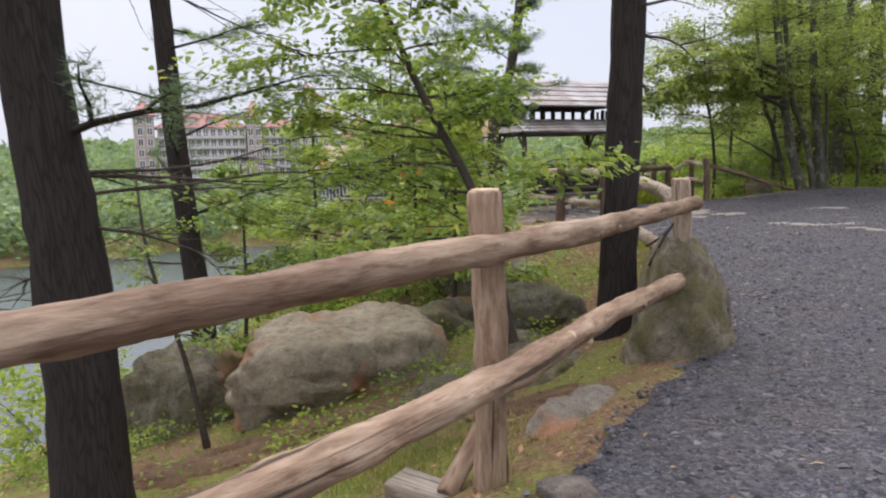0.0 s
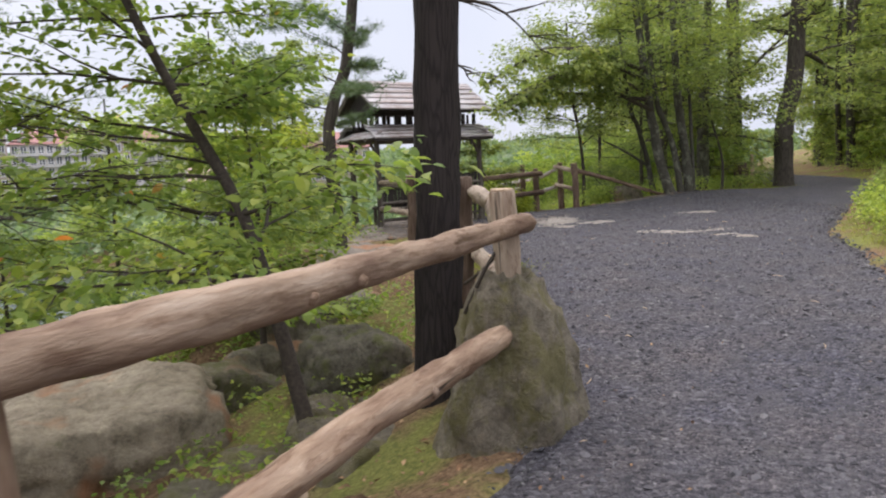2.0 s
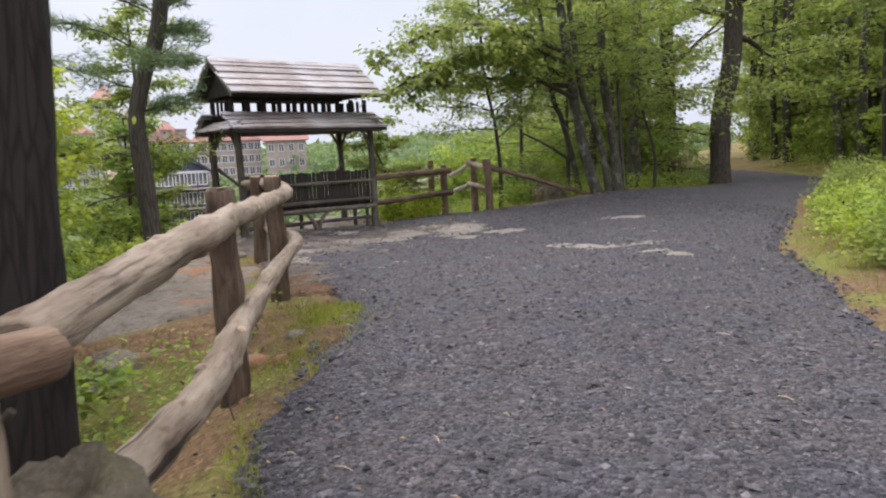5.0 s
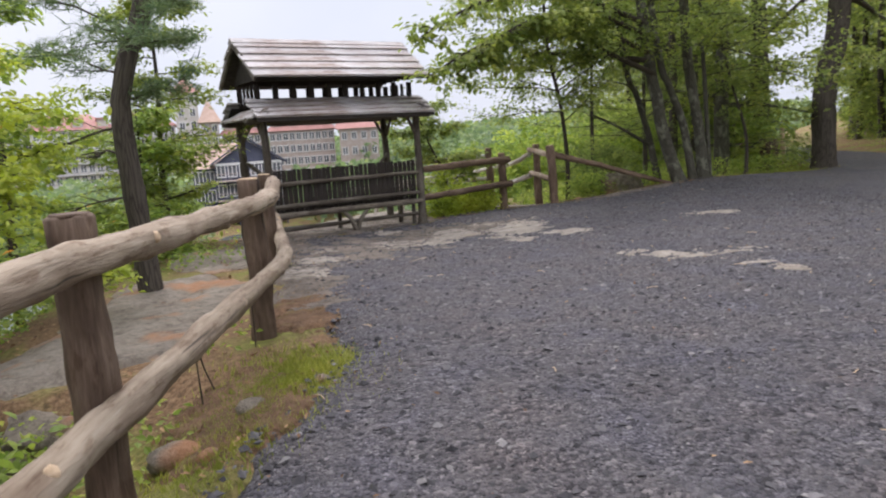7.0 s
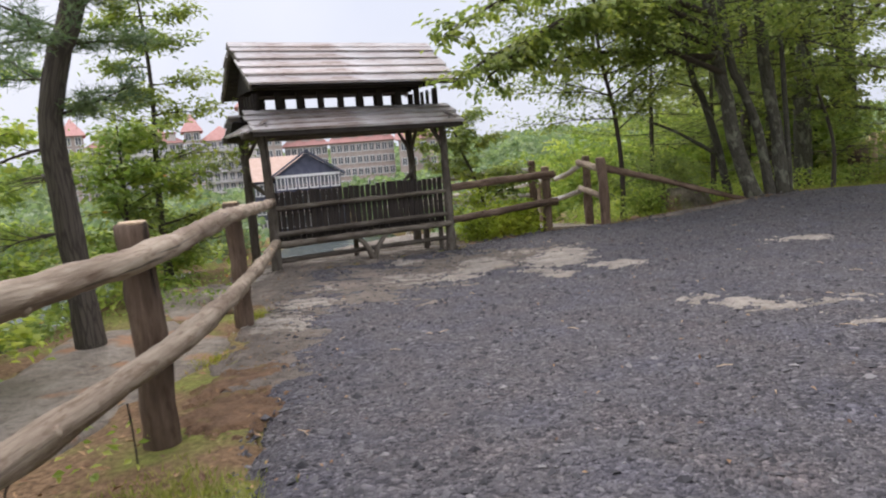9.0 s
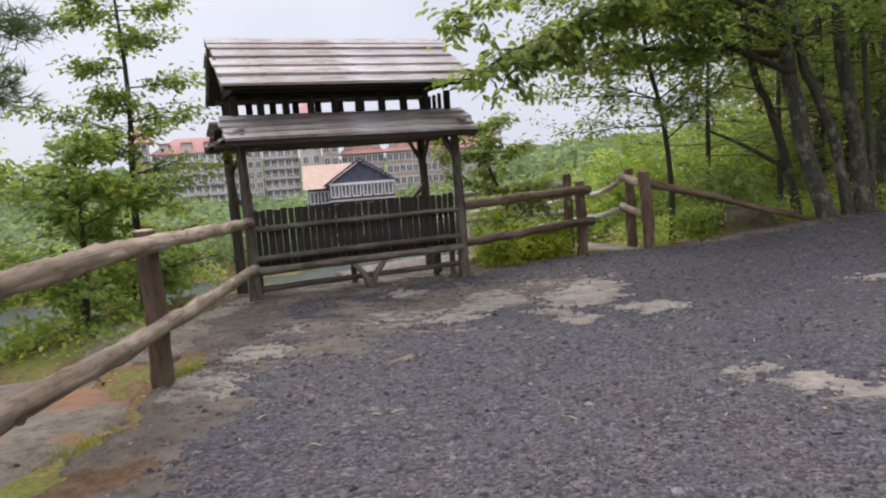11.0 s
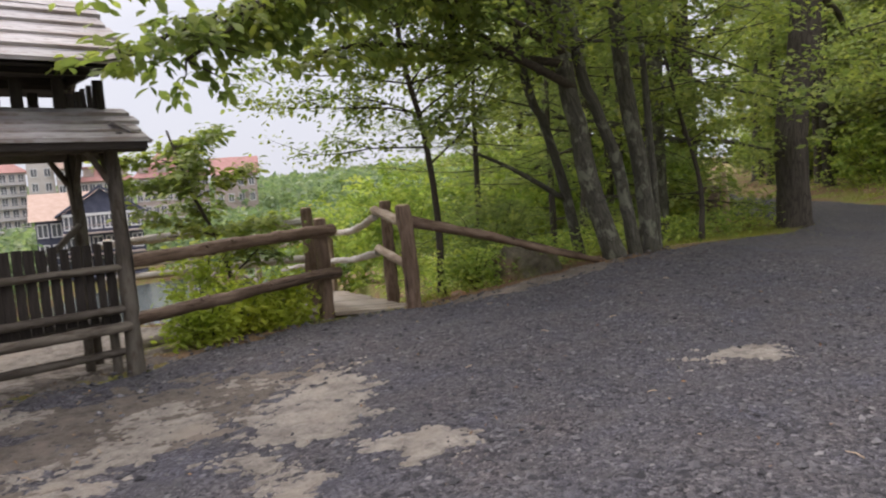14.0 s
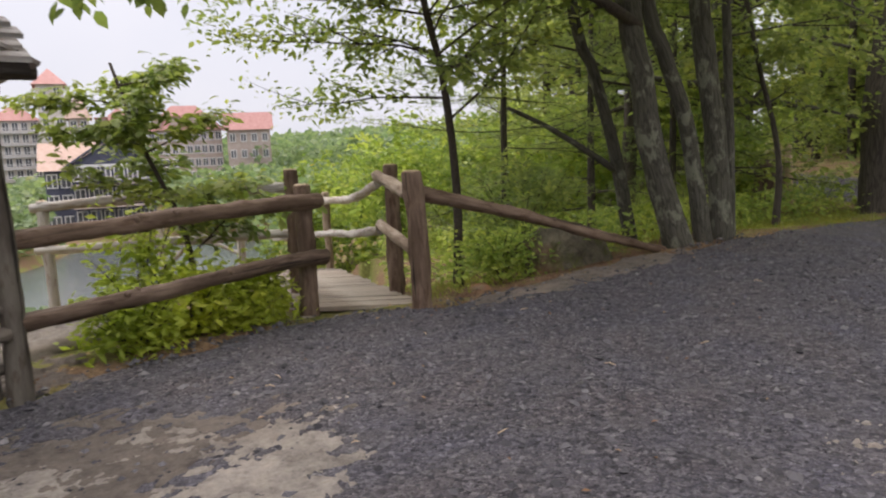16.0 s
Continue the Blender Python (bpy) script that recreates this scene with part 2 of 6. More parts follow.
MAT = dict(
    peeled=wood_mat("peeled_cedar_log", (0.14, 0.09, 0.06), (0.35, 0.25, 0.175), (0.54, 0.44, 0.345), stretch=0.15, scale=26, bump=1.0, patch=(0.125, 0.066, 0.042)),
    worn=wood_mat("worn_cedar_log", (0.22, 0.17, 0.125), (0.40, 0.325, 0.25), (0.55, 0.475, 0.385), stretch=0.08, bump=0.8, patch=(0.16, 0.105, 0.07)),
    darkpost=wood_mat("dark_cedar_post", (0.075, 0.05, 0.036), (0.165, 0.115, 0.085), (0.28, 0.21, 0.16), patch=(0.07, 0.045, 0.03)),
    grey=wood_mat("silvered_rail", (0.26, 0.24, 0.21), (0.46, 0.44, 0.40), (0.62, 0.60, 0.56), patch=(0.3, 0.24, 0.18)),
    shelterlog=wood_mat("weathered_shelter_log", (0.035, 0.028, 0.023), (0.09, 0.075, 0.062), (0.18, 0.155, 0.13), patch=(0.2, 0.18, 0.15)),
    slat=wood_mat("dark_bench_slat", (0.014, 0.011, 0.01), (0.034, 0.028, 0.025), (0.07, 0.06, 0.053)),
    roofboard=wood_mat("silvered_roof_board", (0.27, 0.255, 0.255), (0.44, 0.425, 0.435), (0.62, 0.605, 0.625), scale=26, patch=(0.26, 0.2, 0.17)),
    endgrain=plain_mat("sawn_end_grain", (0.42, 0.3, 0.19), (0.62, 0.48, 0.34), 40),
    plank=wood_mat("boardwalk_plank", (0.15, 0.125, 0.1), (0.3, 0.265, 0.22), (0.44, 0.4, 0.345), patch=(0.18, 0.14, 0.1)),
    pinebark=bark_mat("pine_bark", (0.024, 0.02, 0.019), (0.046, 0.038, 0.035), None, 30),
    oakbark=bark_mat("oak_bark", (0.055, 0.047, 0.04), (0.12, 0.105, 0.088), None, 26),
    greybark=bark_mat("maple_bark", (0.064, 0.06, 0.048), (0.13, 0.124, 0.1), (0.24, 0.245, 0.185), 34),
    twig=plain_mat("twig_bark", (0.03, 0.024, 0.02), (0.08, 0.065, 0.05), 30),
    maple=leaf_mat("maple_leaves", (0.1, 0.165, 0.04), (0.225, 0.3, 0.065), (0.46, 0.48, 0.12), autumn=(0.788, 0.252, 0.066)),
    oak=leaf_mat("oak_leaves", (0.115, 0.15, 0.05), (0.225, 0.275, 0.076), (0.41, 0.42, 0.115), 0.5),
    wood_leaf=leaf_mat("woodland_leaves", (0.115, 0.15, 0.06), (0.255, 0.3, 0.097), (0.48, 0.48, 0.155), 0.52),
    # distance haze mixed into the leaf colour: paler, greyer and bluer
    hazy=leaf_mat("haze_toned_leaves", (0.121, 0.172, 0.103), (0.193, 0.259, 0.138), (0.314, 0.368, 0.206)),
    needle=leaf_mat("pine_needles", (0.064, 0.107, 0.068), (0.118, 0.176, 0.086), (0.216, 0.268, 0.130), 0.25),
    hemlock=leaf_mat("hemlock_needles", (0.14, 0.19, 0.08), (0.27, 0.33, 0.12), (0.4, 0.44, 0.17), 0.45),
    fern=leaf_mat("undergrowth_leaves", (0.146, 0.209, 0.055), (0.315, 0.400, 0.092), (0.567, 0.577, 0.160)),
    sunbush=leaf_mat("bright_bush_leaves", (0.2, 0.25, 0.035), (0.37, 0.42, 0.06), (0.55, 0.58, 0.11)),
    grass=leaf_mat("grass_blades", (0.135, 0.154, 0.027), (0.257, 0.275, 0.054), (0.441, 0.418, 0.119), 0.35),
    litter=stone_bits_mat("dead_leaves", [(0.0, (0.09, 0.05, 0.03)), (0.5, (0.22, 0.12, 0.06)), (1.0, (0.42, 0.27, 0.14))]),
    chips=stone_bits_mat("gravel_chips", [(0.0, (0.022, 0.021, 0.025)), (0.5, (0.07, 0.067, 0.074)), (0.93, (0.13, 0.124, 0.132)), (1.0, (0.22, 0.21, 0.21))]),
    boulder=rock_mat("lichened_boulder", (0.095, 0.082, 0.058), (0.29, 0.258, 0.19), (0.14, 0.145, 0.05), (0.36, 0.2, 0.11), 0.5),
    flatrock=rock_mat("stained_flat_boulder", (0.23, 0.19, 0.135), (0.55, 0.47, 0.355), (0.16, 0.16, 0.06), (0.5, 0.22, 0.1), 0.6),
    darkrock=rock_mat("dark_boulder", (0.068, 0.06, 0.046), (0.22, 0.2, 0.15), (0.13, 0.14, 0.045), None, 0.48),
    mossrock=rock_mat("mossy_boulder", (0.13, 0.11, 0.08), (0.36, 0.315, 0.24), (0.18, 0.165, 0.06), moss_amount=0.46),
    slab=rock_mat("sandstone_slab", (0.21, 0.175, 0.145), (0.42, 0.37, 0.315), None, (0.48, 0.22, 0.1)),
    bedrock=rock_mat("pale_bedrock", (0.27, 0.24, 0.21), (0.53, 0.475, 0.42), None, (0.4, 0.34, 0.28)),
    earth=rock_mat("trodden_earth", (0.135, 0.113, 0.098), (0.28, 0.24, 0.205), None, (0.3, 0.25, 0.21)),
    redearth=rock_mat("red_brown_earth", (0.14, 0.085, 0.05), (0.3, 0.185, 0.115), (0.22, 0.2, 0.06)),
    ground=ground_mat(), gravel=gravel_mat(), water=water_mat(),
    stucco=plain_mat("cream_render", (0.52, 0.48, 0.45), (0.64, 0.6, 0.57), 0.6),
    stonewall=plain_mat("pinkish_stone", (0.36, 0.29, 0.26), (0.5, 0.42, 0.38), 0.9),
    redroof=plain_mat("red_roof_tiles", (0.36, 0.185, 0.165), (0.46, 0.26, 0.24), 1.2),
    orangeroof=plain_mat("tan_roof", (0.4, 0.28, 0.22), (0.5, 0.37, 0.31), 1.2),
    navy=plain_mat("navy_boards", (0.06, 0.065, 0.1), (0.12, 0.127, 0.175), 1.0),
    windowdark=plain_mat("dark_window", (0.08, 0.085, 0.1), (0.16, 0.165, 0.18), 0.5, 0.25),
    white=plain_mat("white_paint", (0.66, 0.66, 0.66), (0.78, 0.78, 0.78), 2.0),
)


# ---- geometry helpers ----
class Geo:
    """Vertices, faces and grain coordinates gathered for one mesh."""

    def __init__(self):
        self.v, self.f, self.g = [], [], []

    def tube(self, pts, radii, sides=10, cap=True, wob=0.0, seed=0.0):
        pts = [Vector(p) for p in pts]
        base, s, ref = len(self.v), 0.0, None
        for i, p in enumerate(pts):
            d = (pts[min(i + 1, len(pts) - 1)] - pts[max(i - 1, 0)]).normalized()
            if ref is None:
                ref = Vector((0, 0, 1)) if abs(d.z) < 0.8 else Vector((1, 0, 0))
            a = d.cross(ref).normalized()
            ref = a.cross(d)
            s += (p - pts[i - 1]).length if i else 0.0
            for k in range(sides):
                w = 2 * math.pi * k / sides
                c, q = math.cos(w), math.sin(w)
                r = radii[i]
                if wob:
                    r *= 1 + wob * noise.noise(Vector((c * 0.9 + seed, q * 0.9, s * 2.3 + seed)))
                    r *= 1 + 0.6 * wob * noise.noise(Vector((c * 2.2, q * 2.2 + seed, s * 7)))
                self.v.append(p + a * (c * r) + ref * (q * r))
                self.g.append((c * radii[i] + seed, q * radii[i], s))
        n = len(pts)
        for i in range(n - 1):
            for k in range(sides):
                k2 = (k + 1) % sides
                self.f.append((base + i * sides + k, base + i * sides + k2, base + (i + 1) * sides + k2, base + (i + 1) * sides + k))
        if cap:
            self.f.append(tuple(base + k for k in reversed(range(sides))))
            self.f.append(tuple(base + (n - 1) * sides + k for k in range(sides)))
        return self

    def log(self, pts, r0, r1, sides=14, step=0.07, wob=0.16, seed=0.0, bevel=True):
        """A round log through a few points, smoothed, with uneven girth and eased ends."""
        path = smooth(pts, step)
        n = len(path)
        rad = [r0 + (r1 - r0) * i / (n - 1) for i in range(n)]
        if bevel:
            path = [path[0].lerp(path[1], 0.0)] + path + [path[-1].copy()]
            d0, d1 = (path[2] - path[1]).normalized(), (path[-2] - path[-3]).normalized()
            path[0], path[-1] = path[1] - d0 * 0.012, path[-2] + d1 * 0.012
            rad = [rad[0] * 0.86] + rad + [rad[-1] * 0.86]
        return self.tube(path, rad, sides, True, wob, seed)

    def box(self, m, sx, sy, sz, jitter=0.0, along=0):
        """A box of the given sizes centred at the pose m."""
        base = len(self.v)
        for x in (-1, 1):
            for y in (-1, 1):
                for z in (-1, 1):
                    p = Vector((x * sx / 2, y * sy / 2, z * sz / 2))
                    self.v.append(m @ (p + Vector([random.uniform(-jitter, jitter) for _ in range(3)])))
                    q = [p[(along + 1) % 3], p[(along + 2) % 3], p[along]]
                    self.g.append((q[0] + base * 0.37, q[1], q[2]))
        for f in ((0, 1, 3, 2), (4, 6, 7, 5), (0, 4, 5, 1), (2, 3, 7, 6), (0, 2, 6, 4), (1, 5, 7, 3)):
            self.f.append(tuple(base + i for i in f))
        return self


def smooth(pts, step):
    """Catmull-Rom through the points, at even steps."""
    pts = [Vector(p) for p in pts]
    if len(pts) == 2:
        n = max(2, int((pts[1] - pts[0]).length / step))
        return [pts[0].lerp(pts[1], i / n) for i in range(n + 1)]
    q = [2 * pts[0] - pts[1]] + pts + [2 * pts[-1] - pts[-2]]
    out = []
    for i in range(1, len(q) - 2):
        a, b, c, d = q[i - 1:i + 3]
        n = max(2, int((c - b).length / step))
        for k in range(n):
            t = k / n
            out.append(0.5 * (2 * b + (c - a) * t + (2 * a - 5 * b + 4 * c - d) * t * t + (3 * b - a - 3 * c + d) * t ** 3))
    return out + [pts[-1]]


def root_of(ob):
    while ob.parent:
        ob = ob.parent
    return ob


def fill_mesh(name, geo, mat, origin=(0, 0, 0), soft=True):
    me = bpy.data.meshes.new(name)
    o = Vector(origin)
    me.from_pydata([v - o for v in geo.v], [], geo.f)
    if geo.g:
        at = me.attributes.new("grain", "FLOAT_VECTOR", "POINT")
        at.data.foreach_set("vector", np.array(geo.g, dtype=np.float32).ravel())
    me.materials.append(MAT[mat])
    if soft:
        me.polygons.foreach_set("use_smooth", [len(p.vertices) <= 4 for p in me.polygons])
    me.update()
    return me


def thing(name, at, label, category, group="", kind=""):
    e = new(name)
    e.location = at
    e.empty_display_size = 0.2
    return tagged(e, label, category, group, kind)


def part(name, geo, mat, parent, label="", soft=True):
    """Links geometry given in world places as one mesh under a thing or part."""
    ob = new(name, fill_mesh(name, geo, mat, root_of(parent).location, soft))
    ob.parent = parent
    return tagged(ob, label)


def single(name, geo, mat, at, label, category, group="", kind="", soft=True):
    ob = new(name, fill_mesh(name, geo, mat, at, soft))
    ob.location = at
    return tagged(ob, label, category, group, kind)


def tri_mesh(name, verts, faces, mat, smooth_it=False):
    """A mesh from arrays of vertices and of triangles or quads."""
    k = faces.shape[1]
    me = bpy.data.meshes.new(name)
    me.vertices.add(len(verts))
    me.vertices.foreach_set("co", verts.astype(np.float32).ravel())
    me.loops.add(faces.size)
    me.loops.foreach_set("vertex_index", faces.astype(np.int32).ravel())
    me.polygons.add(len(faces))
    me.polygons.foreach_set("loop_start", np.arange(0, faces.size, k, dtype=np.int32))
    me.polygons.foreach_set("use_smooth", np.full(len(faces), smooth_it))
    me.materials.append(MAT[mat])
    me.update(calc_edges=True)
    me.validate()
    return me


def unit(a):
    return a / np.maximum(np.linalg.norm(a, axis=1, keepdims=True), 1e-9)


def leaf_arrays(rng, pos, size, droop=0.35, wide=0.5, up=0.6):
    """Folded leaf blades, one at each place: two triangles that share the midrib."""
    n = len(pos)
    d = rng.normal(size=(n, 3))
    d[:, 2] = d[:, 2] * 0.4 - droop
    d = unit(d)
    nor = rng.normal(size=(n, 3)) * 0.6
    nor[:, 2] += up
    side = unit(np.cross(d, nor))
    nor = np.cross(side, d)
    s = size * rng.uniform(0.6, 1.25, (n, 1))
    a, c = pos, pos + d * s
    mid = pos + d * s * 0.45
    b1 = mid + side * s * wide * 0.5 + nor * s * 0.1
    b2 = mid - side * s * wide * 0.5 + nor * s * 0.1
    v = np.stack([a, b1, c, b2], 1).reshape(-1, 3)
    i = np.arange(n)[:, None] * 4
    f = np.concatenate([i + [[0, 1, 2]], i + [[0, 2, 3]]], 1).reshape(-1, 3)
    return v, f


def spray_arrays(rng, segs, per, size, wide=0.55, scatter=0.05, droop=0.22, fine=True):
    """Leaves set to both sides of the twigs, lying flat as they do on a spray. segs: twig ends, (n, 2, 3)."""
    a, b = np.repeat(segs[:, 0], per, 0), np.repeat(segs[:, 1], per, 0)
    n = len(a)
    ax = unit(b - a)
    out = unit(np.stack([ax[:, 1], -ax[:, 0], np.full(n, 1e-3)], 1)) * rng.choice([-1.0, 1.0], (n, 1))
    d = unit(ax * rng.uniform(0.1, 0.9, (n, 1)) + out * rng.uniform(0.3, 1.1, (n, 1)) + rng.normal(size=(n, 3)) * 0.25 - np.array([[0, 0, droop]]))
    p = a + (b - a) * rng.uniform(0.05, 1.1, (n, 1)) + rng.normal(size=(n, 3)) * scatter * np.array([[1, 1, 0.55]])
    nor = rng.normal(size=(n, 3)) * 0.38 + np.array([[0, 0, 1.0]])
    side = unit(np.cross(d, nor))
    nor = np.cross(side, d)
    s = size * rng.uniform(0.6, 1.25, (n, 1))
    w = s * wide * rng.uniform(0.8, 1.15, (n, 1))
    i = np.arange(n)[:, None]
    if not fine:
        v = np.stack([p, p + d * s * 0.45 + side * w * 0.5 + nor * s * 0.08, p + d * s, p + d * s * 0.45 - side * w * 0.5 + nor * s * 0.08], 1).reshape(-1, 3)
        return v, np.concatenate([i * 4 + [[0, 1, 2]], i * 4 + [[0, 2, 3]]], 1).reshape(-1, 3)
    v = np.stack([p, p + d * s * 0.28 + side * w * 0.4 + nor * s * 0.05, p + d * s * 0.28 - side * w * 0.4 + nor * s * 0.05,
                  p + d * s * 0.64 + side * w * 0.42 + nor * s * 0.03, p + d * s * 0.64 - side * w * 0.42 + nor * s * 0.03, p + d * s - nor * s * 0.12], 1).reshape(-1, 3)
    f = np.concatenate([i * 6 + [q] for q in ([0, 2, 1], [1, 2, 4], [1, 4, 3], [3, 4, 5])], 1).reshape(-1, 3)
    return v, f


def needle_arrays(rng, segs, per, size, blades=6, width=0.075, scatter=0.05):
    """Tufts of needles along the twigs: slim triangles that fan out and forwards."""
    a, b = np.repeat(segs[:, 0], per * blades, 0), np.repeat(segs[:, 1], per * blades, 0)
    n = len(a)
    t = np.repeat(rng.uniform(0.0, 1.05, (len(segs) * per, 1)), blades, 0)
    off = np.repeat(rng.normal(size=(len(segs) * per, 3)) * scatter * np.array([[1, 1, 0.6]]), blades, 0)
    p = a + (b - a) * t + off
    d = unit(unit(b - a) * 0.5 + rng.normal(size=(n, 3)) * np.array([[0.7, 0.7, 0.45]]) + np.array([[0, 0, 0.12]]))
    side = unit(np.cross(d, rng.normal(size=(n, 3))))
    s = size * rng.uniform(0.6, 1.2, (n, 1))
    v = np.stack([p - side * s * width / 2, p + side * s * width / 2, p + d * s], 1).reshape(-1, 3)
    return v, np.arange(3 * n).reshape(-1, 3)


def pairs(pts, first=0):
    return [(tuple(a), tuple(b)) for a, b in zip(pts[first:-1], pts[first + 1:])]


def leaves(name, parent, arrays, mat, label=""):
    v, f = arrays
    me = tri_mesh(name, v - np.array(root_of(parent).location), f, mat)
    ob = new(name, me)
    ob.parent = parent
    return tagged(ob, label)


def loose(name, arrays, mat, label, category):
    ob = new(name, tri_mesh(name, arrays[0], arrays[1], mat))
    return tagged(ob, label, category, kind="stuff")


# ---- the land ----
LEFT_EDGE = np.array([(-9, -10), (-2.6, -0.6), (-0.9, 1.9), (0.5, 3.1), (1.12, 4.4), (1.75, 5.2), (2.02, 6.2), (2.2, 7.6), (2.55, 8.8), (3.05, 10.3), (2.75, 12.6), (2.3, 15.0), (2.2, 17.4), (4.6, 18.9), (6.4, 20.35), (7.4, 19.95), (8.6, 20.05), (9.8, 20.35), (11.2, 20.95), (12.6, 21.5), (14.4, 22.2), (15.9, 23.1), (16.7, 24.6), (17.3, 27.0), (17.8, 30.5), (19.5, 35), (24, 42), (34, 56)], float)
RIGHT_EDGE = np.array([(2.2, -12), (3.4, -2), (4.9, 4.5), (6.5, 7.9), (7.8, 10.0), (8.7, 11.8), (10.6, 14.0), (14.0, 17.8), (17.6, 20.8), (20.6, 24.6), (22.0, 28.5), (23.0, 33), (25.2, 37), (30, 44), (42, 60)], float)
WATER_Z = -10.0


def edge_side(line, x, y):
    """Signed distance to an edge line, positive on its left-hand side, and how far along the nearest place is."""
    best = np.full(x.shape, 1e9)
    sign, along, run = np.ones(x.shape), np.zeros(x.shape), 0.0
    for (ax, ay), (bx, by) in zip(line[:-1], line[1:]):
        dx, dy = bx - ax, by - ay
        length = math.hypot(dx, dy)
        t = np.clip(((x - ax) * dx + (y - ay) * dy) / length ** 2, 0, 1)
        d = np.hypot(x - ax - t * dx, y - ay - t * dy)
        near = d < best
        best = np.where(near, d, best)
        sign = np.where(near, np.where(dx * (y - ay) - dy * (x - ax) >= 0, 1.0, -1.0), sign)
        along = np.where(near, run + t * length, along)
        run += length
    return best * sign, along


def wave(x, y, s, seed=0.0):
    """A smooth uneven field between about -1 and 1."""
    return (np.sin(x * s * 1.3 + seed + 1.7 * np.sin(y * s * 0.7 + seed)) + np.sin(y * s * 1.1 - seed * 2 + 1.3 * np.sin(x * s * 0.9 + 1))
            + 0.6 * np.sin((x + y) * s * 2.3 + seed * 3)) / 2.6


def s_step(a, b, x):
    t = np.clip((x - a) / (b - a), 0, 1)
    return t * t * (3 - 2 * t)


def height(x, y):
    """Height of the ground, in metres."""
    x, y = np.asarray(x, float), np.asarray(y, float)
    left, along = edge_side(LEFT_EDGE, x, y)
    right = -edge_side(RIGHT_EDGE, x, y)[0]
    z = 0.012 * wave(x, y, 0.9) + 0.008 * wave(x, y, 3.1, 2.0)
    # broad swells and hollows of the path
    for cx, cy, wide, amount in ((2.3, 5.6, 1.9, -0.16), (3.1, 9.5, 1.6, 0.09), (5.2, 14.2, 1.5, -0.06), (4.5, 17.1, 1.2, -0.11), (6.2, 20.4, 0.8, -0.07), (6.8, 23.2, 1.4, -0.45), (10.9, 20.9, 1.9, 0.19), (15.0, 23.0, 2.5, 0.09)):
        z = z + amount * np.exp(-((x - cx) ** 2 + (y - cy) ** 2) / (2 * wide ** 2))
    # off the path on the lake side: steep at first, a ledge, then the shelter's ledge, then gentle woods
    d = np.maximum(left, 0)
    near_drop = 0.42 * np.minimum(d, 1.2) + 0.27 * np.clip(d - 1.2, 0, 6)
    ledge = 0.05 * np.minimum(d, 2.4) + 0.5 * np.clip(d - 2.4, 0, 6)
    gentle = 0.10 * np.minimum(d, 7)
    w1 = s_step(22.2, 24.6, along)
    w2 = s_step(35.5, 39.0, along)
    drop = near_drop * (1 - w1) + ledge * w1 * (1 - w2) + gentle * w2
    slope = (0.5 * (1 - w2) + 0.32 * w2) * np.maximum(d - 7, 0)
    z = z - drop - slope + np.where(d > 0, s_step(0.3, 2.0, d) * 0.09 * wave(x, y, 1.5, 1.0), 0)
    # the wooded bank on the other side
    e = np.maximum(right, 0)
    z = z + 0.14 * np.minimum(e, 3) + 0.04 * np.clip(e - 3, 0, 30) + s_step(0.2, 1.5, e) * 0.07 * wave(x, y, 1.7, 4.0)
    # lake bed and the far shore
    r = np.hypot(x - 4, y - 16)
    az = np.degrees(np.arctan2(-(x - 4), y - 16))
    shore = 80 + 17 * s_step(14, 11.5, az) - 40 * s_step(3, -10, az)
    far = WATER_Z - 2.2 + 3.2 * s_step(-6, 4, r - shore) + 0.012 * np.clip(r - shore, 0, 120) + (0.035 + 0.02 * wave(x, y, 0.02)) * np.clip(r - shore - 120, 0, 400)
    return np.where(left > 0, np.maximum(np.maximum(z, WATER_Z - 2.2), np.where(r > 40, far, -1e9)), z)


def height_at(x, y):
    return float(height(np.array([x]), np.array([y]))[0])


def axis_steps(fine_a, fine_b, step, far, grow=1.22):
    mid = list(np.arange(fine_a, fine_b + 1e-6, step))
    up, s, p = [], step, mid[-1]
    while p < far:
        s *= grow
        p += s
        up.append(p)
    down, s, p = [], step, mid[0]
    while p > -far:
        s *= grow
        p -= s
        down.append(p)
    return np.array(down[::-1] + mid + up)


gx, gy = axis_steps(-6, 16, 0.16, 1500), axis_steps(-4, 27, 0.16, 1500)
X, Y = np.meshgrid(gx, gy)
Z = height(X, Y)
inside = (edge_side(LEFT_EDGE, X, Y)[0] < -0.12) & (edge_side(RIGHT_EDGE, X, Y)[0] > 0.12)
Z = Z - np.where(inside, 0.06, 0.0)
nx, ny = len(gx), len(gy)
idx = np.arange(nx * ny).reshape(ny, nx)
quads = np.stack([idx[:-1, :-1], idx[:-1, 1:], idx[1:, 1:], idx[1:, :-1]], -1).reshape(-1, 4)
ground = new("ground", tri_mesh("ground", np.stack([X, Y, Z], -1).reshape(-1, 3), quads, "ground", True))
tagged(ground, "sloping forest floor of soil, moss and leaf litter", "ground", kind="structure")

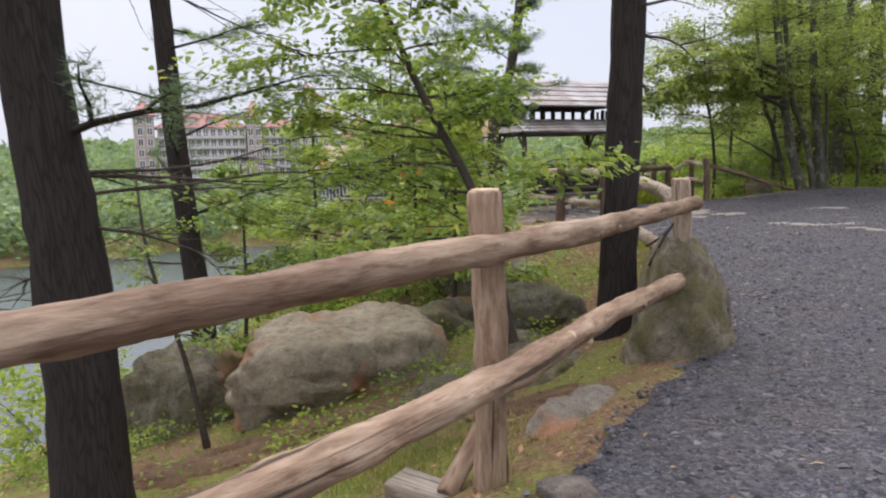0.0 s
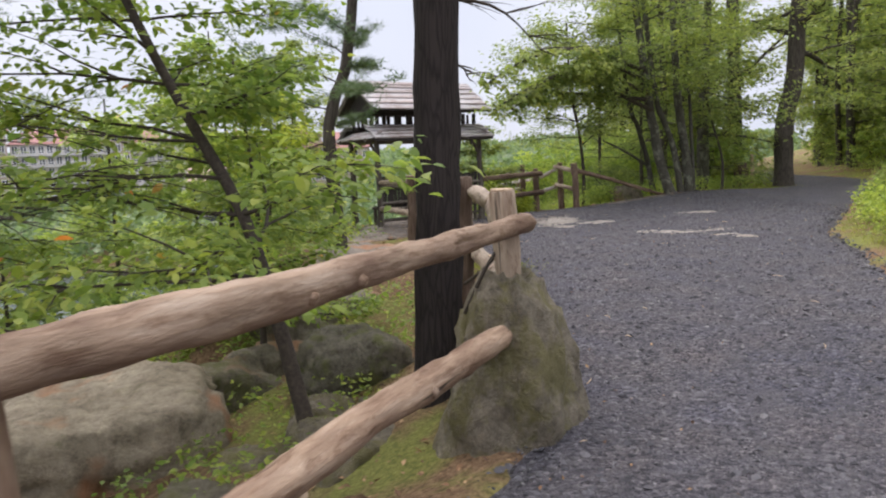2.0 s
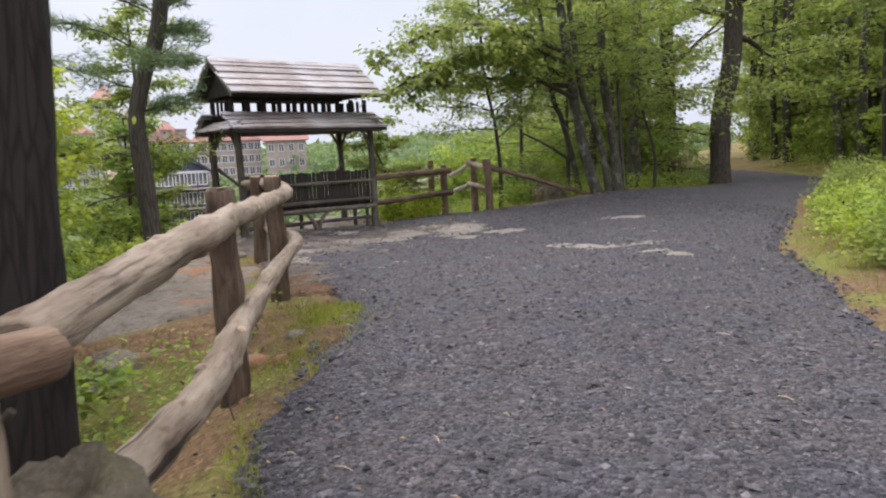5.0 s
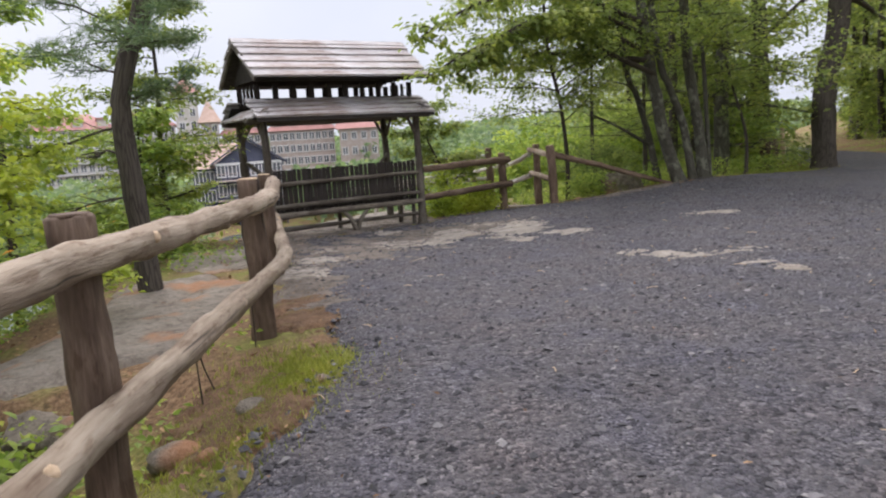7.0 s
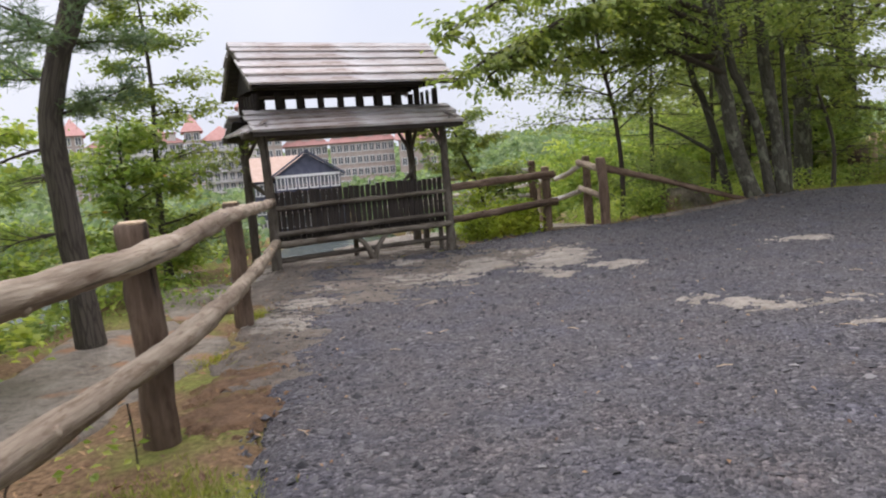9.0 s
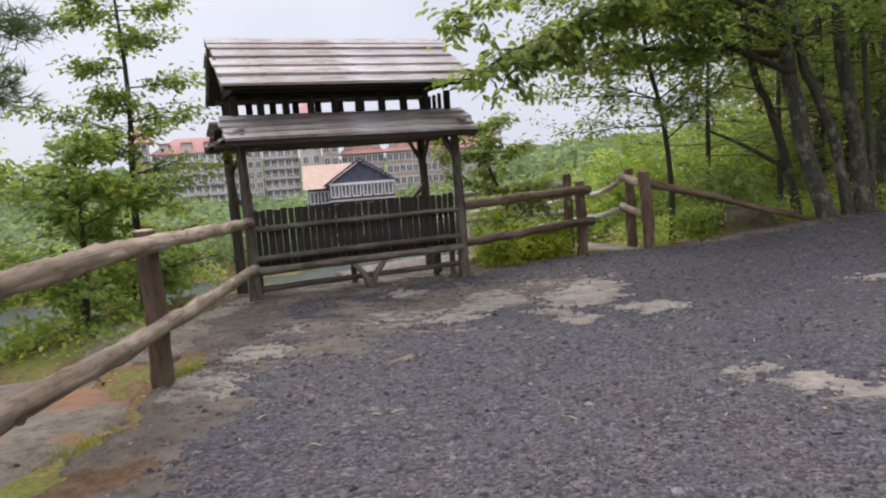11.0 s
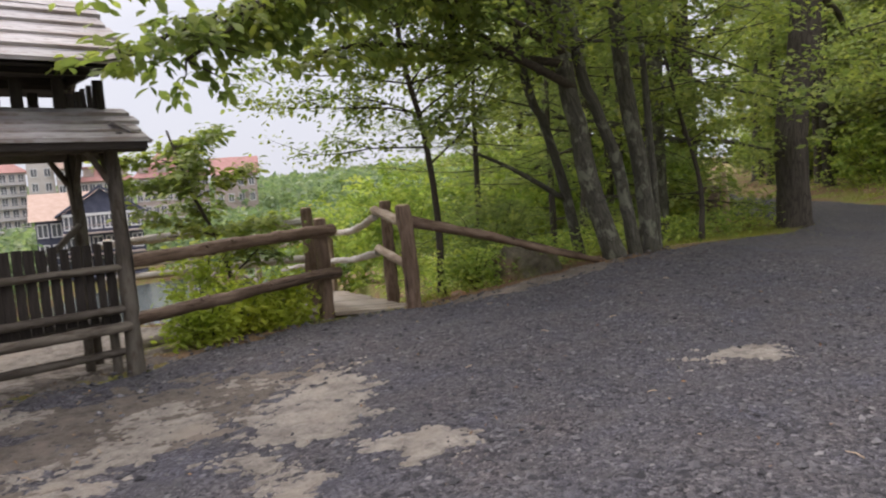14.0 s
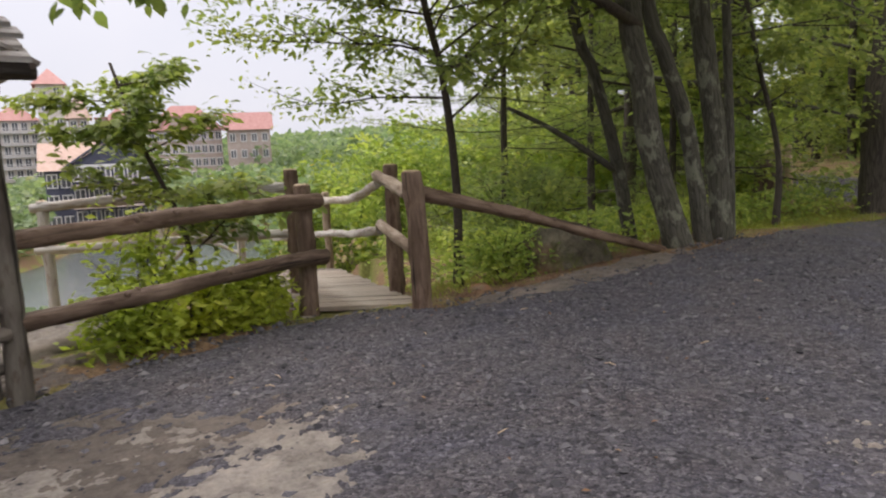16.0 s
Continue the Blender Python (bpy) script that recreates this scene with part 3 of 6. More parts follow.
# the gravel path: a sheet between its two ragged edges
rng = np.random.default_rng(5)
px, py = np.arange(-6, 27, 0.14), np.arange(-6, 38, 0.14)
PX, PY = np.meshgrid(px, py)
ragged = 0.13 * wave(PX, PY, 3.4, 0.4) + 0.07 * wave(PX, PY, 9.0, 1.0)
lft, rgt = edge_side(LEFT_EDGE, PX, PY)[0], edge_side(RIGHT_EDGE, PX, PY)[0]
PZ = height(PX, PY) + 0.022 - 0.12 * s_step(-0.25, 0.12, lft + ragged) - 0.12 * s_step(-0.3, 0.15, -rgt + ragged)
pid = np.arange(PX.size).reshape(PX.shape)
pq = np.stack([pid[:-1, :-1], pid[:-1, 1:], pid[1:, 1:], pid[1:, :-1]], -1).reshape(-1, 4)
keep = ((lft < 0.5) & (rgt > -0.5)).ravel()
pq = pq[keep[pq].all(1)]
used = np.unique(pq)
remap = np.full(PX.size, -1)
remap[used] = np.arange(len(used))
pverts = np.stack([PX, PY, PZ], -1).reshape(-1, 3)[used]
path_ob = new("path_gravel", tri_mesh("path_gravel", pverts, remap[pq], "gravel", True))
tagged(path_ob, "wide grey crushed-shale gravel carriage path", "path", kind="structure")


def on_path(x, y, margin=0.1):
    return (edge_side(LEFT_EDGE, x, y)[0] < -margin) & (edge_side(RIGHT_EDGE, x, y)[0] > margin)


# loose chips along the stretch that is walked
def chip_arrays(rng, x, y, z, size):
    """Flat irregular stone chips: six corners each, eight triangles."""
    n = len(x)
    p = np.stack([x, y, z], 1)
    a = rng.uniform(0, 6.28, n)
    u = np.stack([np.cos(a), np.sin(a), rng.uniform(-0.3, 0.3, n)], 1)
    w = np.stack([-np.sin(a), np.cos(a), rng.uniform(-0.3, 0.3, n)], 1)
    s = (size * rng.uniform(0.5, 1.5, n))[:, None]
    k = rng.uniform(0.4, 0.9, (n, 1))
    up = np.array([[0, 0, 1.0]]) * s * rng.uniform(0.25, 0.6, (n, 1))
    v = np.stack([p + u * s, p + w * s * k, p - u * s * rng.uniform(0.6, 1, (n, 1)), p - w * s * k, p + up + u * s * 0.2, p - up], 1).reshape(-1, 3)
    tri = np.array([(0, 1, 4), (1, 2, 4), (2, 3, 4), (3, 0, 4), (1, 0, 5), (2, 1, 5), (3, 2, 5), (0, 3, 5)])
    f = (np.arange(n)[:, None, None] * 6 + tri[None]).reshape(-1, 3)
    return v, f


cx, cy = rng.uniform(-1, 12, 75000), rng.uniform(0.5, 21, 75000)
ok = on_path(cx, cy, 0.02)
cx, cy = cx[ok], cy[ok]
loose("gravel_chips", chip_arrays(rng, cx, cy, height(cx, cy) + 0.024, 0.010 + 0.026 * rng.random(len(cx)) ** 3.5), "chips", "loose grey shale chips strewn over the path", "gravel")
cx, cy = rng.uniform(-1, 12, 900), rng.uniform(0.5, 21, 900)
ok = on_path(cx, cy, 0.0)
cx, cy = cx[ok], cy[ok]
pts = np.stack([cx, cy, height(cx, cy) + 0.034], 1)
loose("path_leaves", leaf_arrays(rng, pts, 0.035, 0.0, 0.5, 3.0), "litter", "small dead leaves lying on the gravel", "dead leaves")

# dead leaves and crumbs gathered along the fence side, and a few fallen twigs
cx, cy = rng.uniform(0, 13, 30000), rng.uniform(2, 22.5, 30000)
lft2 = edge_side(LEFT_EDGE, cx, cy)[0]
ok = (lft2 < 0.1) & (lft2 > -0.75 * rng.random(len(cx)) ** 2)
pts = np.stack([cx[ok], cy[ok], height(cx[ok], cy[ok]) + 0.03], 1)
loose("edge_litter", leaf_arrays(rng, pts, 0.032, 0.0, 0.5, 3.0), "litter", "brown leaf crumbs gathered along the path edge", "dead leaves")
cx, cy = rng.uniform(1.5, 11, 100), rng.uniform(3, 20, 100)
ok = on_path(cx, cy, 0.2)
g = Geo()
for x, y in zip(cx[ok], cy[ok]):
    a, n = rng.uniform(0, 3.14), rng.uniform(0.02, 0.06)
    z = height_at(x, y) + 0.032
    g.tube([(x - n * math.cos(a), y - n * math.sin(a), z), (x, y, z + 0.006), (x + n * math.cos(a + 0.3), y + n * math.sin(a + 0.3), z)], [0.003, 0.0035, 0.002], 5)
single("fallen_twigs", g, "endgrain", (0, 0, 0), "thin pale twigs lying on the gravel", "twigs", kind="stuff")

# lake
wv = np.array([(-900, -300, WATER_Z), (300, -300, WATER_Z), (300, 900, WATER_Z), (-900, 900, WATER_Z)], float)
lake = new("water", tri_mesh("water", wv, np.array([[0, 1, 2, 3]]), "water"))
tagged(lake, "calm grey-green mountain lake below the path", "lake", kind="structure")


# ---- bedrock showing through the gravel ----
def outcrop(cx, cy, rx, ry, turn, seed, cut=0.15, rise=0.035, res=96, mat="bedrock", name="bedrock", label="pale worn bedrock showing through the gravel", category="rock", kind="structure"):
    """A low worn sheet of pale rock with a torn outline."""
    g = Geo()
    ca, sa = math.cos(turn), math.sin(turn)
    uu, vv = np.meshgrid(np.linspace(-1, 1, res + 1), np.linspace(-1, 1, res + 1), indexing="ij")
    xs, ys = cx + uu * rx * ca - vv * ry * sa, cy + uu * rx * sa + vv * ry * ca
    zs = height(xs, ys)
    grid = {}
    for i in range(res + 1):
        for j in range(res + 1):
            x, y = float(xs[i, j]), float(ys[i, j])
            n1 = noise.fractal(Vector((x * 1.6 + seed, y * 2.4, seed)), 0.42, 2.1, 7)
            k = 1.15 - float(uu[i, j] ** 2 + vv[i, j] ** 2) * 2.0 + n1 * 1.5 + 0.8 * noise.noise(Vector((x * 6 + seed, y * 10, 2.0))) + 0.75 * noise.noise(Vector((x * 15, y * 22, seed))) + 0.5 * noise.noise(Vector((x * 34, y * 45, seed))) - cut
            h = float(zs[i, j]) + 0.017 + max(-0.05, min(0.012 + rise * 0.15, k * 0.045)) + 0.006 * noise.noise(Vector((x * 9, y * 9, seed)))
            grid[i, j] = (len(g.v), k)
            g.v.append(Vector((x, y, h)))
    for i in range(res):
        for j in range(res):
            q = [grid[i, j], grid[i + 1, j], grid[i + 1, j + 1], grid[i, j + 1]]
            if max(a[1] for a in q) > -0.25:
                g.f.append(tuple(a[0] for a in q))
    g.v, g.f = compact(g.v, g.f)
    return single(name, g, mat, (cx, cy, height_at(cx, cy)), label, category, "", kind)


def compact(verts, faces):
    ids = sorted({i for f in faces for i in f})
    m = {o: k for k, o in enumerate(ids)}
    return [verts[i] for i in ids], [tuple(m[i] for i in f) for f in faces]


for args in ((5.9, 17.15, 0.72, 0.36, 1.1, 1.0, 0.2), (5.72, 16.62, 0.42, 0.36, 0.3, 2.0, 0.3), (5.05, 17.1, 0.75, 0.62, 0.5, 3.0, 0.4), (6.2, 15.85, 0.48, 0.24, -0.6, 4.0, 0.35),
             (5.7, 15.66, 0.26, 0.26, 0.2, 9.0, 0.3), (5.42, 16.05, 0.3, 0.14, -0.6, 10.0, 0.3), (3.86, 17.7, 0.32, 0.22, 0.5, 7.0, 0.25), (4.3, 16.35, 0.6, 0.4, 0.6, 12.0, 0.5), (3.95, 16.1, 0.5, 0.5, 0.4, 13.0, 0.55),
             (6.5, 13.65, 0.22, 0.24, -0.9, 5.0, 0.3), (6.95, 13.2, 0.62, 0.24, -0.3, 11.0, 0.45), (7.2, 12.35, 0.5, 0.16, -1.3, 14.0, 0.5), (8.75, 16.22, 0.46, 0.26, 0.0, 6.0, 0.15),
             (2.8, 14.9, 0.28, 0.75, -0.1, 8.0, 0.4), (2.65, 14.0, 0.34, 0.34, -0.4, 15.0, 0.3), (1.75, 17.0, 0.2, 0.9, -0.15, 16.0, 0.0), (3.3, 18.7, 1.1, 0.4, 0.45, 17.0, 0.0)):
    outcrop(args[0], args[1], args[2] * 1.35, args[3] * 1.45, *args[4:6], args[6] + 0.22)
for cx, cy, rx, ry, turn, seed in ((3.1, 15.9, 1.5, 1.8, 0.1, 31.0), (4.6, 17.3, 1.9, 1.0, 0.45, 32.0), (2.75, 13.2, 0.45, 1.6, 0.1, 33.0), (8.9, 20.0, 1.6, 0.35, 0.35, 36.0), (3.0, 18.75, 1.9, 1.0, 0.45, 40.0), (1.9, 16.9, 0.7, 1.4, 0.0, 41.0), (2.4, 18.3, 0.9, 0.8, 0.45, 42.0)):
    outcrop(cx, cy, rx, ry, turn, seed, 0.1, 0.0, 60, "earth", "trodden_earth", "brown trodden earth thinly strewn with gravel", "earth", "structure")
for cx, cy, rx, ry, turn, seed in ((2.75, 12.0, 0.35, 0.9, 0.15, 34.0), (2.55, 9.7, 0.45, 0.8, -0.1, 35.0), (9.6, 20.85, 2.2, 0.3, 0.42, 37.0), (-1.7, 6.0, 1.3, 0.5, 0.3, 38.0), (0.6, 5.3, 0.5, 0.4, 0.6, 39.0)):
    outcrop(cx, cy, rx, ry, turn, seed, 0.05, 0.012, 50, "redearth", "bare_earth", "bare red-brown earth with moss at the verge", "earth", "structure")


# ---- boulders ----
def boulder(at, size, turn, mat, label, seed, flat=0.0, rough=0.3, sub=5, taper=0.0, blocky=1.0):
    """A stone hewn by random planes, then roughened; blocky below 1 squares it off."""
    rnd = random.Random(int(seed * 10))
    planes = []
    for k in range(15):
        d = Vector((rnd.gauss(0, 1), rnd.gauss(0, 1), rnd.gauss(0, 0.7))).normalized()
        planes.append((d, rnd.uniform(0.72, 0.95)))
    planes.append((Vector((rnd.uniform(-.12, .12), rnd.uniform(-.12, .12), 1)).normalized(), 1 - flat))
    bm = bmesh.new()
    bmesh.ops.create_icosphere(bm, subdivisions=sub, radius=1.0)
    off = Vector((seed, seed * 2, 0))
    bm.verts.index_update()
    co = np.array([tuple(v.co) for v in bm.verts])
    cut = np.ones(len(co))
    for d, far in planes:
        c = co @ np.array(d)
        cut = np.minimum(cut, np.where(c > 0.05, far / np.maximum(c, 0.05), 9.0))
    for v in bm.verts:
        r = float(cut[v.index])
        if blocky < 1:
            r *= (abs(v.co.x) ** (2 / blocky) + abs(v.co.y) ** (2 / blocky) + abs(v.co.z) ** (2 / blocky)) ** (-blocky / 2) * 0.92
        n0 = noise.fractal(v.co * 1.5 + off, 1.0, 2.0, 4)
        crack = min(0.0, noise.noise(v.co * 2.6 + off * 2) + 0.2) * 0.2 - 0.07 * max(0.0, 1 - abs(noise.noise(v.co * 1.9 + off)) * 14)
        r *= 1 + rough * 0.6 * n0 + crack + 0.024 * noise.noise(v.co * 19 + off) + 0.06 * noise.noise(v.co * 8 + off)
        p = v.co * r
        k = 1 - taper * p.z
        v.co = Vector((p.x * k, p.y * k, p.z))
    m = pose(0, 0, 0, 0, 0, turn) @ Matrix.Diagonal((*size, 1))
    g = Geo()
    g.v = [m @ v.co + Vector(at) for v in bm.verts]
    g.f = [tuple(v.index for v in f.verts) for f in bm.faces]
    bm.free()
    return single("boulder", g, mat, at, label, "boulder", "boulders beside the path")


boulder((1.95, 5.84, -0.12), (0.5, 0.64, 0.92), -22, "mossrock", "upright mossy boulder that carries a fence post", 1.3, 0.1, 0.3, 5, 0.24)
boulder((-1.28, 7.8, -0.95), (1.28, 1.0, 0.68), 22, "flatrock", "large grey boulder with a flat stained top", 2.1, 0.2, 0.08, 5, 0.0, 0.4)
boulder((-0.15, 8.7, -0.85), (0.55, 0.5, 0.5), 0, "boulder", "grey stone at the head of the flat boulder", 2.6, 0.2, 0.2, 4)
boulder((1.08, 8.0, -0.5), (0.6, 0.46, 0.48), 10, "darkrock", "dark squared boulder below the fence", 3.4, 0.15, 0.12, 5, 0.0, 0.45)
boulder((0.75, 7.25, -0.82), (0.3, 0.5, 0.42), -30, "mossrock", "pointed mossy slab below the squared boulder", 3.7, 0.0, 0.2)
boulder((1.2, 7.3, -0.78), (0.26, 0.34, 0.36), 25, "boulder", "wedged stone below the squared boulder", 3.9, 0.1, 0.2, 4)
boulder((0.35, 7.0, -0.98), (0.4, 0.5, 0.36), 55, "mossrock", "low mossy slab among the herbs", 3.1, 0.2, 0.2, 4)
boulder((0.95, 6.55, -0.85), (0.62, 0.75, 0.48), 40, "mossrock", "mossy stone among the undergrowth", 4.2, 0.1, 0.25)
boulder((0.1, 6.1, -0.95), (0.5, 0.75, 0.42), 40, "boulder", "slanting mossy stone below the fence", 4.9, 0.1, 0.25)
boulder((0.85, 4.25, -0.42), (0.36, 0.62, 0.4), -35, "slab", "brown flat stone at the path's edge", 5.7, 0.3, 0.18)
boulder((-2.95, 7.9, -1.35), (0.75, 0.6, 0.75), 0, "boulder", "grey boulder beneath the pine branches", 6.6, 0.15, 0.2)
boulder((-0.6, 5.6, -1.2), (0.5, 0.4, 0.35), 60, "mossrock", "small mossy stone on the slope", 7.5, 0.1, 0.3, 4)
boulder((0.25, 9.6, -0.9), (0.7, 0.55, 0.5), 15, "boulder", "rounded grey stone on the slope", 8.8, 0.2, 0.3, 4)
boulder((-0.1, 4.5, -0.95), (0.5, 0.42, 0.35), 15, "mossrock", "mossy stone half sunk in the bank", 9.3, 0.2, 0.3, 4)
boulder((1.3, 12.75, -0.42), (1.3, 2.6, 0.6), -6, "slab", "broad flat pale ledge beside the fence", 10.4, 0.3, 0.12)
boulder((0.55, 11.0, -0.68), (0.9, 1.0, 0.66), 10, "boulder", "lichened boulder at the end of the ledge", 11.9, 0.25, 0.2)
boulder((1.35, 15.95, -0.36), (1.05, 1.6, 0.55), 8, "slab", "pale ledge between the fence and the pines", 14.2, 0.3, 0.14)
boulder((9.15, 20.95, 0.05), (0.6, 0.42, 0.5), 20, "boulder", "grey boulder beneath the slanting pole", 12.5, 0.2, 0.2)
boulder((3.85, 20.0, -0.34), (1.9, 0.85, 0.5), 25, "bedrock", "broad pale ledge behind the shelter", 13.5, 0.3, 0.15)
for k, (bx, by, r) in enumerate(((2.3, 9.35, 0.13), (2.62, 9.7, 0.09), (2.5, 9.15, 0.06), (3.0, 9.9, 0.05), (0.5, 2.9, 0.12), (0.2, 2.7, 0.1), (2.0, 14.9, 0.1), (10.9, 21.4, 0.1), (8.0, 20.4, 0.09))):
    boulder((bx, by, height_at(bx, by) + r * 0.2), (r * 1.3, r, r * 0.6), k * 40, "slab", "loose sandstone fragment beside the path", 20.0 + k, 0.2, 0.25, 2)


# ---- log fences ----
def post_log(fence, x, y, z0, z1, r, mat, seed, lean=(0, 0), label="", cap="endgrain"):
    g = Geo().log([(x, y, z0), (x + lean[0] * 0.5 + 0.01, y + lean[1] * 0.5, (z0 + z1) / 2), (x + lean[0], y + lean[1], z1)], r * 1.12, r, 16, 0.06, 0.26, seed)
    ob = part("post", g, mat, fence, label)
    t = Geo().tube([(x + lean[0], y + lean[1], z1 + 0.004), (x + lean[0], y + lean[1], z1 + 0.018)], [r * 0.9, r * 0.84], 16)
    part("sawn_top", t, cap, ob)
    return ob


def rail_log(fence, pts, r0, r1, mat, seed, label="", knots=3, stubs=True):
    g = Geo().log(pts, r0, r1, 16, 0.05, 0.3, seed)
    ob = part("rail", g, mat, fence, label)
    path = smooth(pts, 0.1)
    rnd = random.Random(int(seed * 100))
    for _ in range(knots):
        i = rnd.randrange(1, len(path) - 1)
        d = (path[i + 1] - path[i - 1]).normalized()
        a = rnd.uniform(0, 6.28)
        side = d.cross(Vector((0, 0, 1))).normalized()
        out = side * math.cos(a) + side.cross(d) * math.sin(a)
        r = r0 + (r1 - r0) * i / len(path)
        k = Geo().tube([path[i] + out * r * 0.6, path[i] + out * (r * 1.0 + 0.004), path[i] + out * (r * 1.0 + 0.014)], [r * 0.42, r * 0.36, r * 0.2], 9, True, 0.2, seed)
        part("knot", k, "endgrain" if rnd.random() < 0.12 else mat, ob)
    return ob


near = thing("log_fence", (0.3, 3.3, -0.3), "peeled brown cedar log fence with two rails beside the drop", "fence", "rustic fences")
post_log(near, 0.2, 3.32, -0.42, 1.26, 0.075, "peeled", 1.0, (-0.01, -0.05), "stout peeled post with a sawn top")
post_log(near, -2.5, 0.45, -0.5, 1.2, 0.08, "peeled", 2.0)
post_log(near, 1.92, 5.74, 0.38, 1.19, 0.072, "worn", 3.0, (-0.03, -0.02), "post standing on the boulder")
rail_log(near, [(-2.75, -0.15, 1.0), (-1.12, 1.72, 1.0), (0.28, 3.2, 1.02), (1.1, 4.4, 1.0), (2.06, 5.82, 1.0)], 0.086, 0.058, "peeled", 4.0, "long peeled top rail", 9)
rail_log(near, [(-2.7, -0.05, 0.36), (-0.9, 1.75, 0.40), (0.30, 3.2, 0.43), (1.05, 4.35, 0.44), (1.9, 5.6, 0.42)], 0.085, 0.062, "peeled", 5.0, "long peeled lower rail", 8)
for pts in ([(1.9, 5.72, 0.92), (1.78, 5.72, 0.75), (1.66, 5.75, 0.5)], [(1.95, 5.9, 0.86), (1.8, 5.95, 0.7), (1.72, 6.05, 0.62)]):
    strand = smooth(pts, 0.05)
    part("dangling_root", Geo().tube(strand, [0.011] * len(strand), 6), "twig", near)
g = Geo().log([(-0.02, 3.4, -0.26), (0.17, 3.72, -0.06)], 0.055, 0.05, 12, 0.06, 0.1, 6.0)
part("brace", g, "peeled", near)
g = Geo().box(pose(-0.02, 3.42, -0.33, 0, 6, -28), 0.62, 0.2, 0.14, 0.006)
part("sleeper", g, "plank", near, "pale squared footing timber")

mid = thing("log_fence", (2.4, 10, 0), "sinuous pale log fence with dark posts along the ledge", "fence", "rustic fences")
post_log(mid, 2.2, 8.68, -0.15, 1.2, 0.082, "darkpost", 11.0, (0.02, -0.04), "dark bark-covered post", "darkpost")
post_log(mid, 2.52, 11.22, -0.08, 1.2, 0.08, "darkpost", 12.0, (0, -0.02))
post_log(mid, 2.3, 14.1, -0.12, 1.14, 0.075, "darkpost", 13.0, (0.0, -0.03))
rail_log(mid, [(1.95, 5.95, 0.98), (2.16, 7.2, 1.04), (2.31, 8.6, 1.06), (2.5, 10.2, 1.04), (2.64, 11.2, 1.06), (2.54, 12.6, 1.08), (2.4, 14.1, 1.06), (2.2, 16.0, 1.0), (2.02, 17.45, 0.96)], 0.073, 0.056, "worn", 14.0, "winding top rail", 7)
rail_log(mid, [(2.05, 6.05, 0.55), (2.2, 7.2, 0.46), (2.33, 8.6, 0.47), (2.52, 10.1, 0.51), (2.7, 11.25, 0.58), (2.58, 12.6, 0.52), (2.41, 14.1, 0.47), (2.2, 16.0, 0.43), (2.02, 17.45, 0.4)], 0.073, 0.056, "worn", 15.0, "winding lower rail", 7)
for k, (tx, ty) in enumerate(((2.15, 10.0), (2.2, 10.2), (2.35, 10.9), (2.1, 8.2))):
    rnd = random.Random(k)
    strand = smooth([(tx + 0.15, ty, 0.36), (tx + 0.1 + rnd.uniform(-.05, .05), ty + 0.03, 0.2), (tx + 0.14, ty + 0.05, height_at(tx, ty) - 0.02)], 0.05)
    g = Geo().tube(strand, [0.005] * len(strand), 6)
    part("dangling_root", g, "twig", mid)

GL, GR, G2L, G2R = (6.38, 20.4), (7.3, 19.8), (6.36, 21.7), (7.35, 21.25)
gate = thing("log_fence", (5.5, 19.7, 0), "dark weathered log fence from the shelter to the gap", "fence", "rustic fences")
post_log(gate, *GL, -0.2, 1.06, 0.075, "darkpost", 21.0, (0, 0), "notched dark gatepost")
rail_log(gate, [(4.52, 18.75, 0.9), (5.3, 19.45, 0.92), (6.1, 20.1, 0.93), (6.52, 20.36, 0.93)], 0.055, 0.07, "darkpost", 22.0, "reddish-brown top rail", 4)
rail_log(gate, [(4.52, 18.72, 0.4), (5.3, 19.4, 0.41), (6.1, 20.08, 0.43), (6.55, 20.34, 0.43)], 0.055, 0.066, "darkpost", 23.0, "knotty lower rail", 5)
side = thing("log_fence", (7.3, 20.5, 0), "brown log gatepost with a long pole slanting to the ground", "fence", "rustic fences")
post_log(side, *GR, -0.2, 1.16, 0.08, "darkpost", 24.0, (-0.06, -0.02), "stout brown gatepost")
post_log(side, *G2R, -0.25, 1.18, 0.075, "darkpost", 25.0, (-0.01, 0))
rail_log(side, [(7.32, 19.9, 0.98), (8.3, 20.18, 0.72), (9.3, 20.46, 0.42), (10.2, 20.72, 0.16)], 0.06, 0.045, "darkpost", 26.0, "long slanting pole", 3)
rail_log(side, [(7.24, 19.95, 0.98), (7.2, 20.6, 1.04), (7.22, 21.35, 1.08)], 0.06, 0.055, "worn", 27.0, "", 1)
rail_log(side, [(7.26, 19.95, 0.5), (7.22, 20.6, 0.55), (7.22, 21.3, 0.58)], 0.055, 0.05, "worn", 28.0, "", 1)

beyond = thing("log_fence", (6.4, 23, -0.4), "pale silvered log railing of the boardwalk", "fence", "rustic fences")
post_log(beyond, *G2L, -0.4, 1.16, 0.075, "darkpost", 31.0)
post_log(beyond, 7.0, 24.6, -1.2, 0.72, 0.055, "worn", 32.0)
post_log(beyond, 5.75, 24.6, -1.2, 0.66, 0.055, "grey", 33.0)
post_log(beyond, 4.6, 25.3, -1.5, 0.5, 0.055, "grey", 34.0)
post_log(beyond, 3.8, 22.4, -1.4, 0.92, 0.055, "grey", 35.0)
rail_log(beyond, [(7.22, 21.3, 1.0), (7.15, 22.9, 0.74), (6.95, 24.6, 0.6), (6.3, 27.0, 0.3)], 0.05, 0.045, "grey", 36.0, "silvered rail", 2)
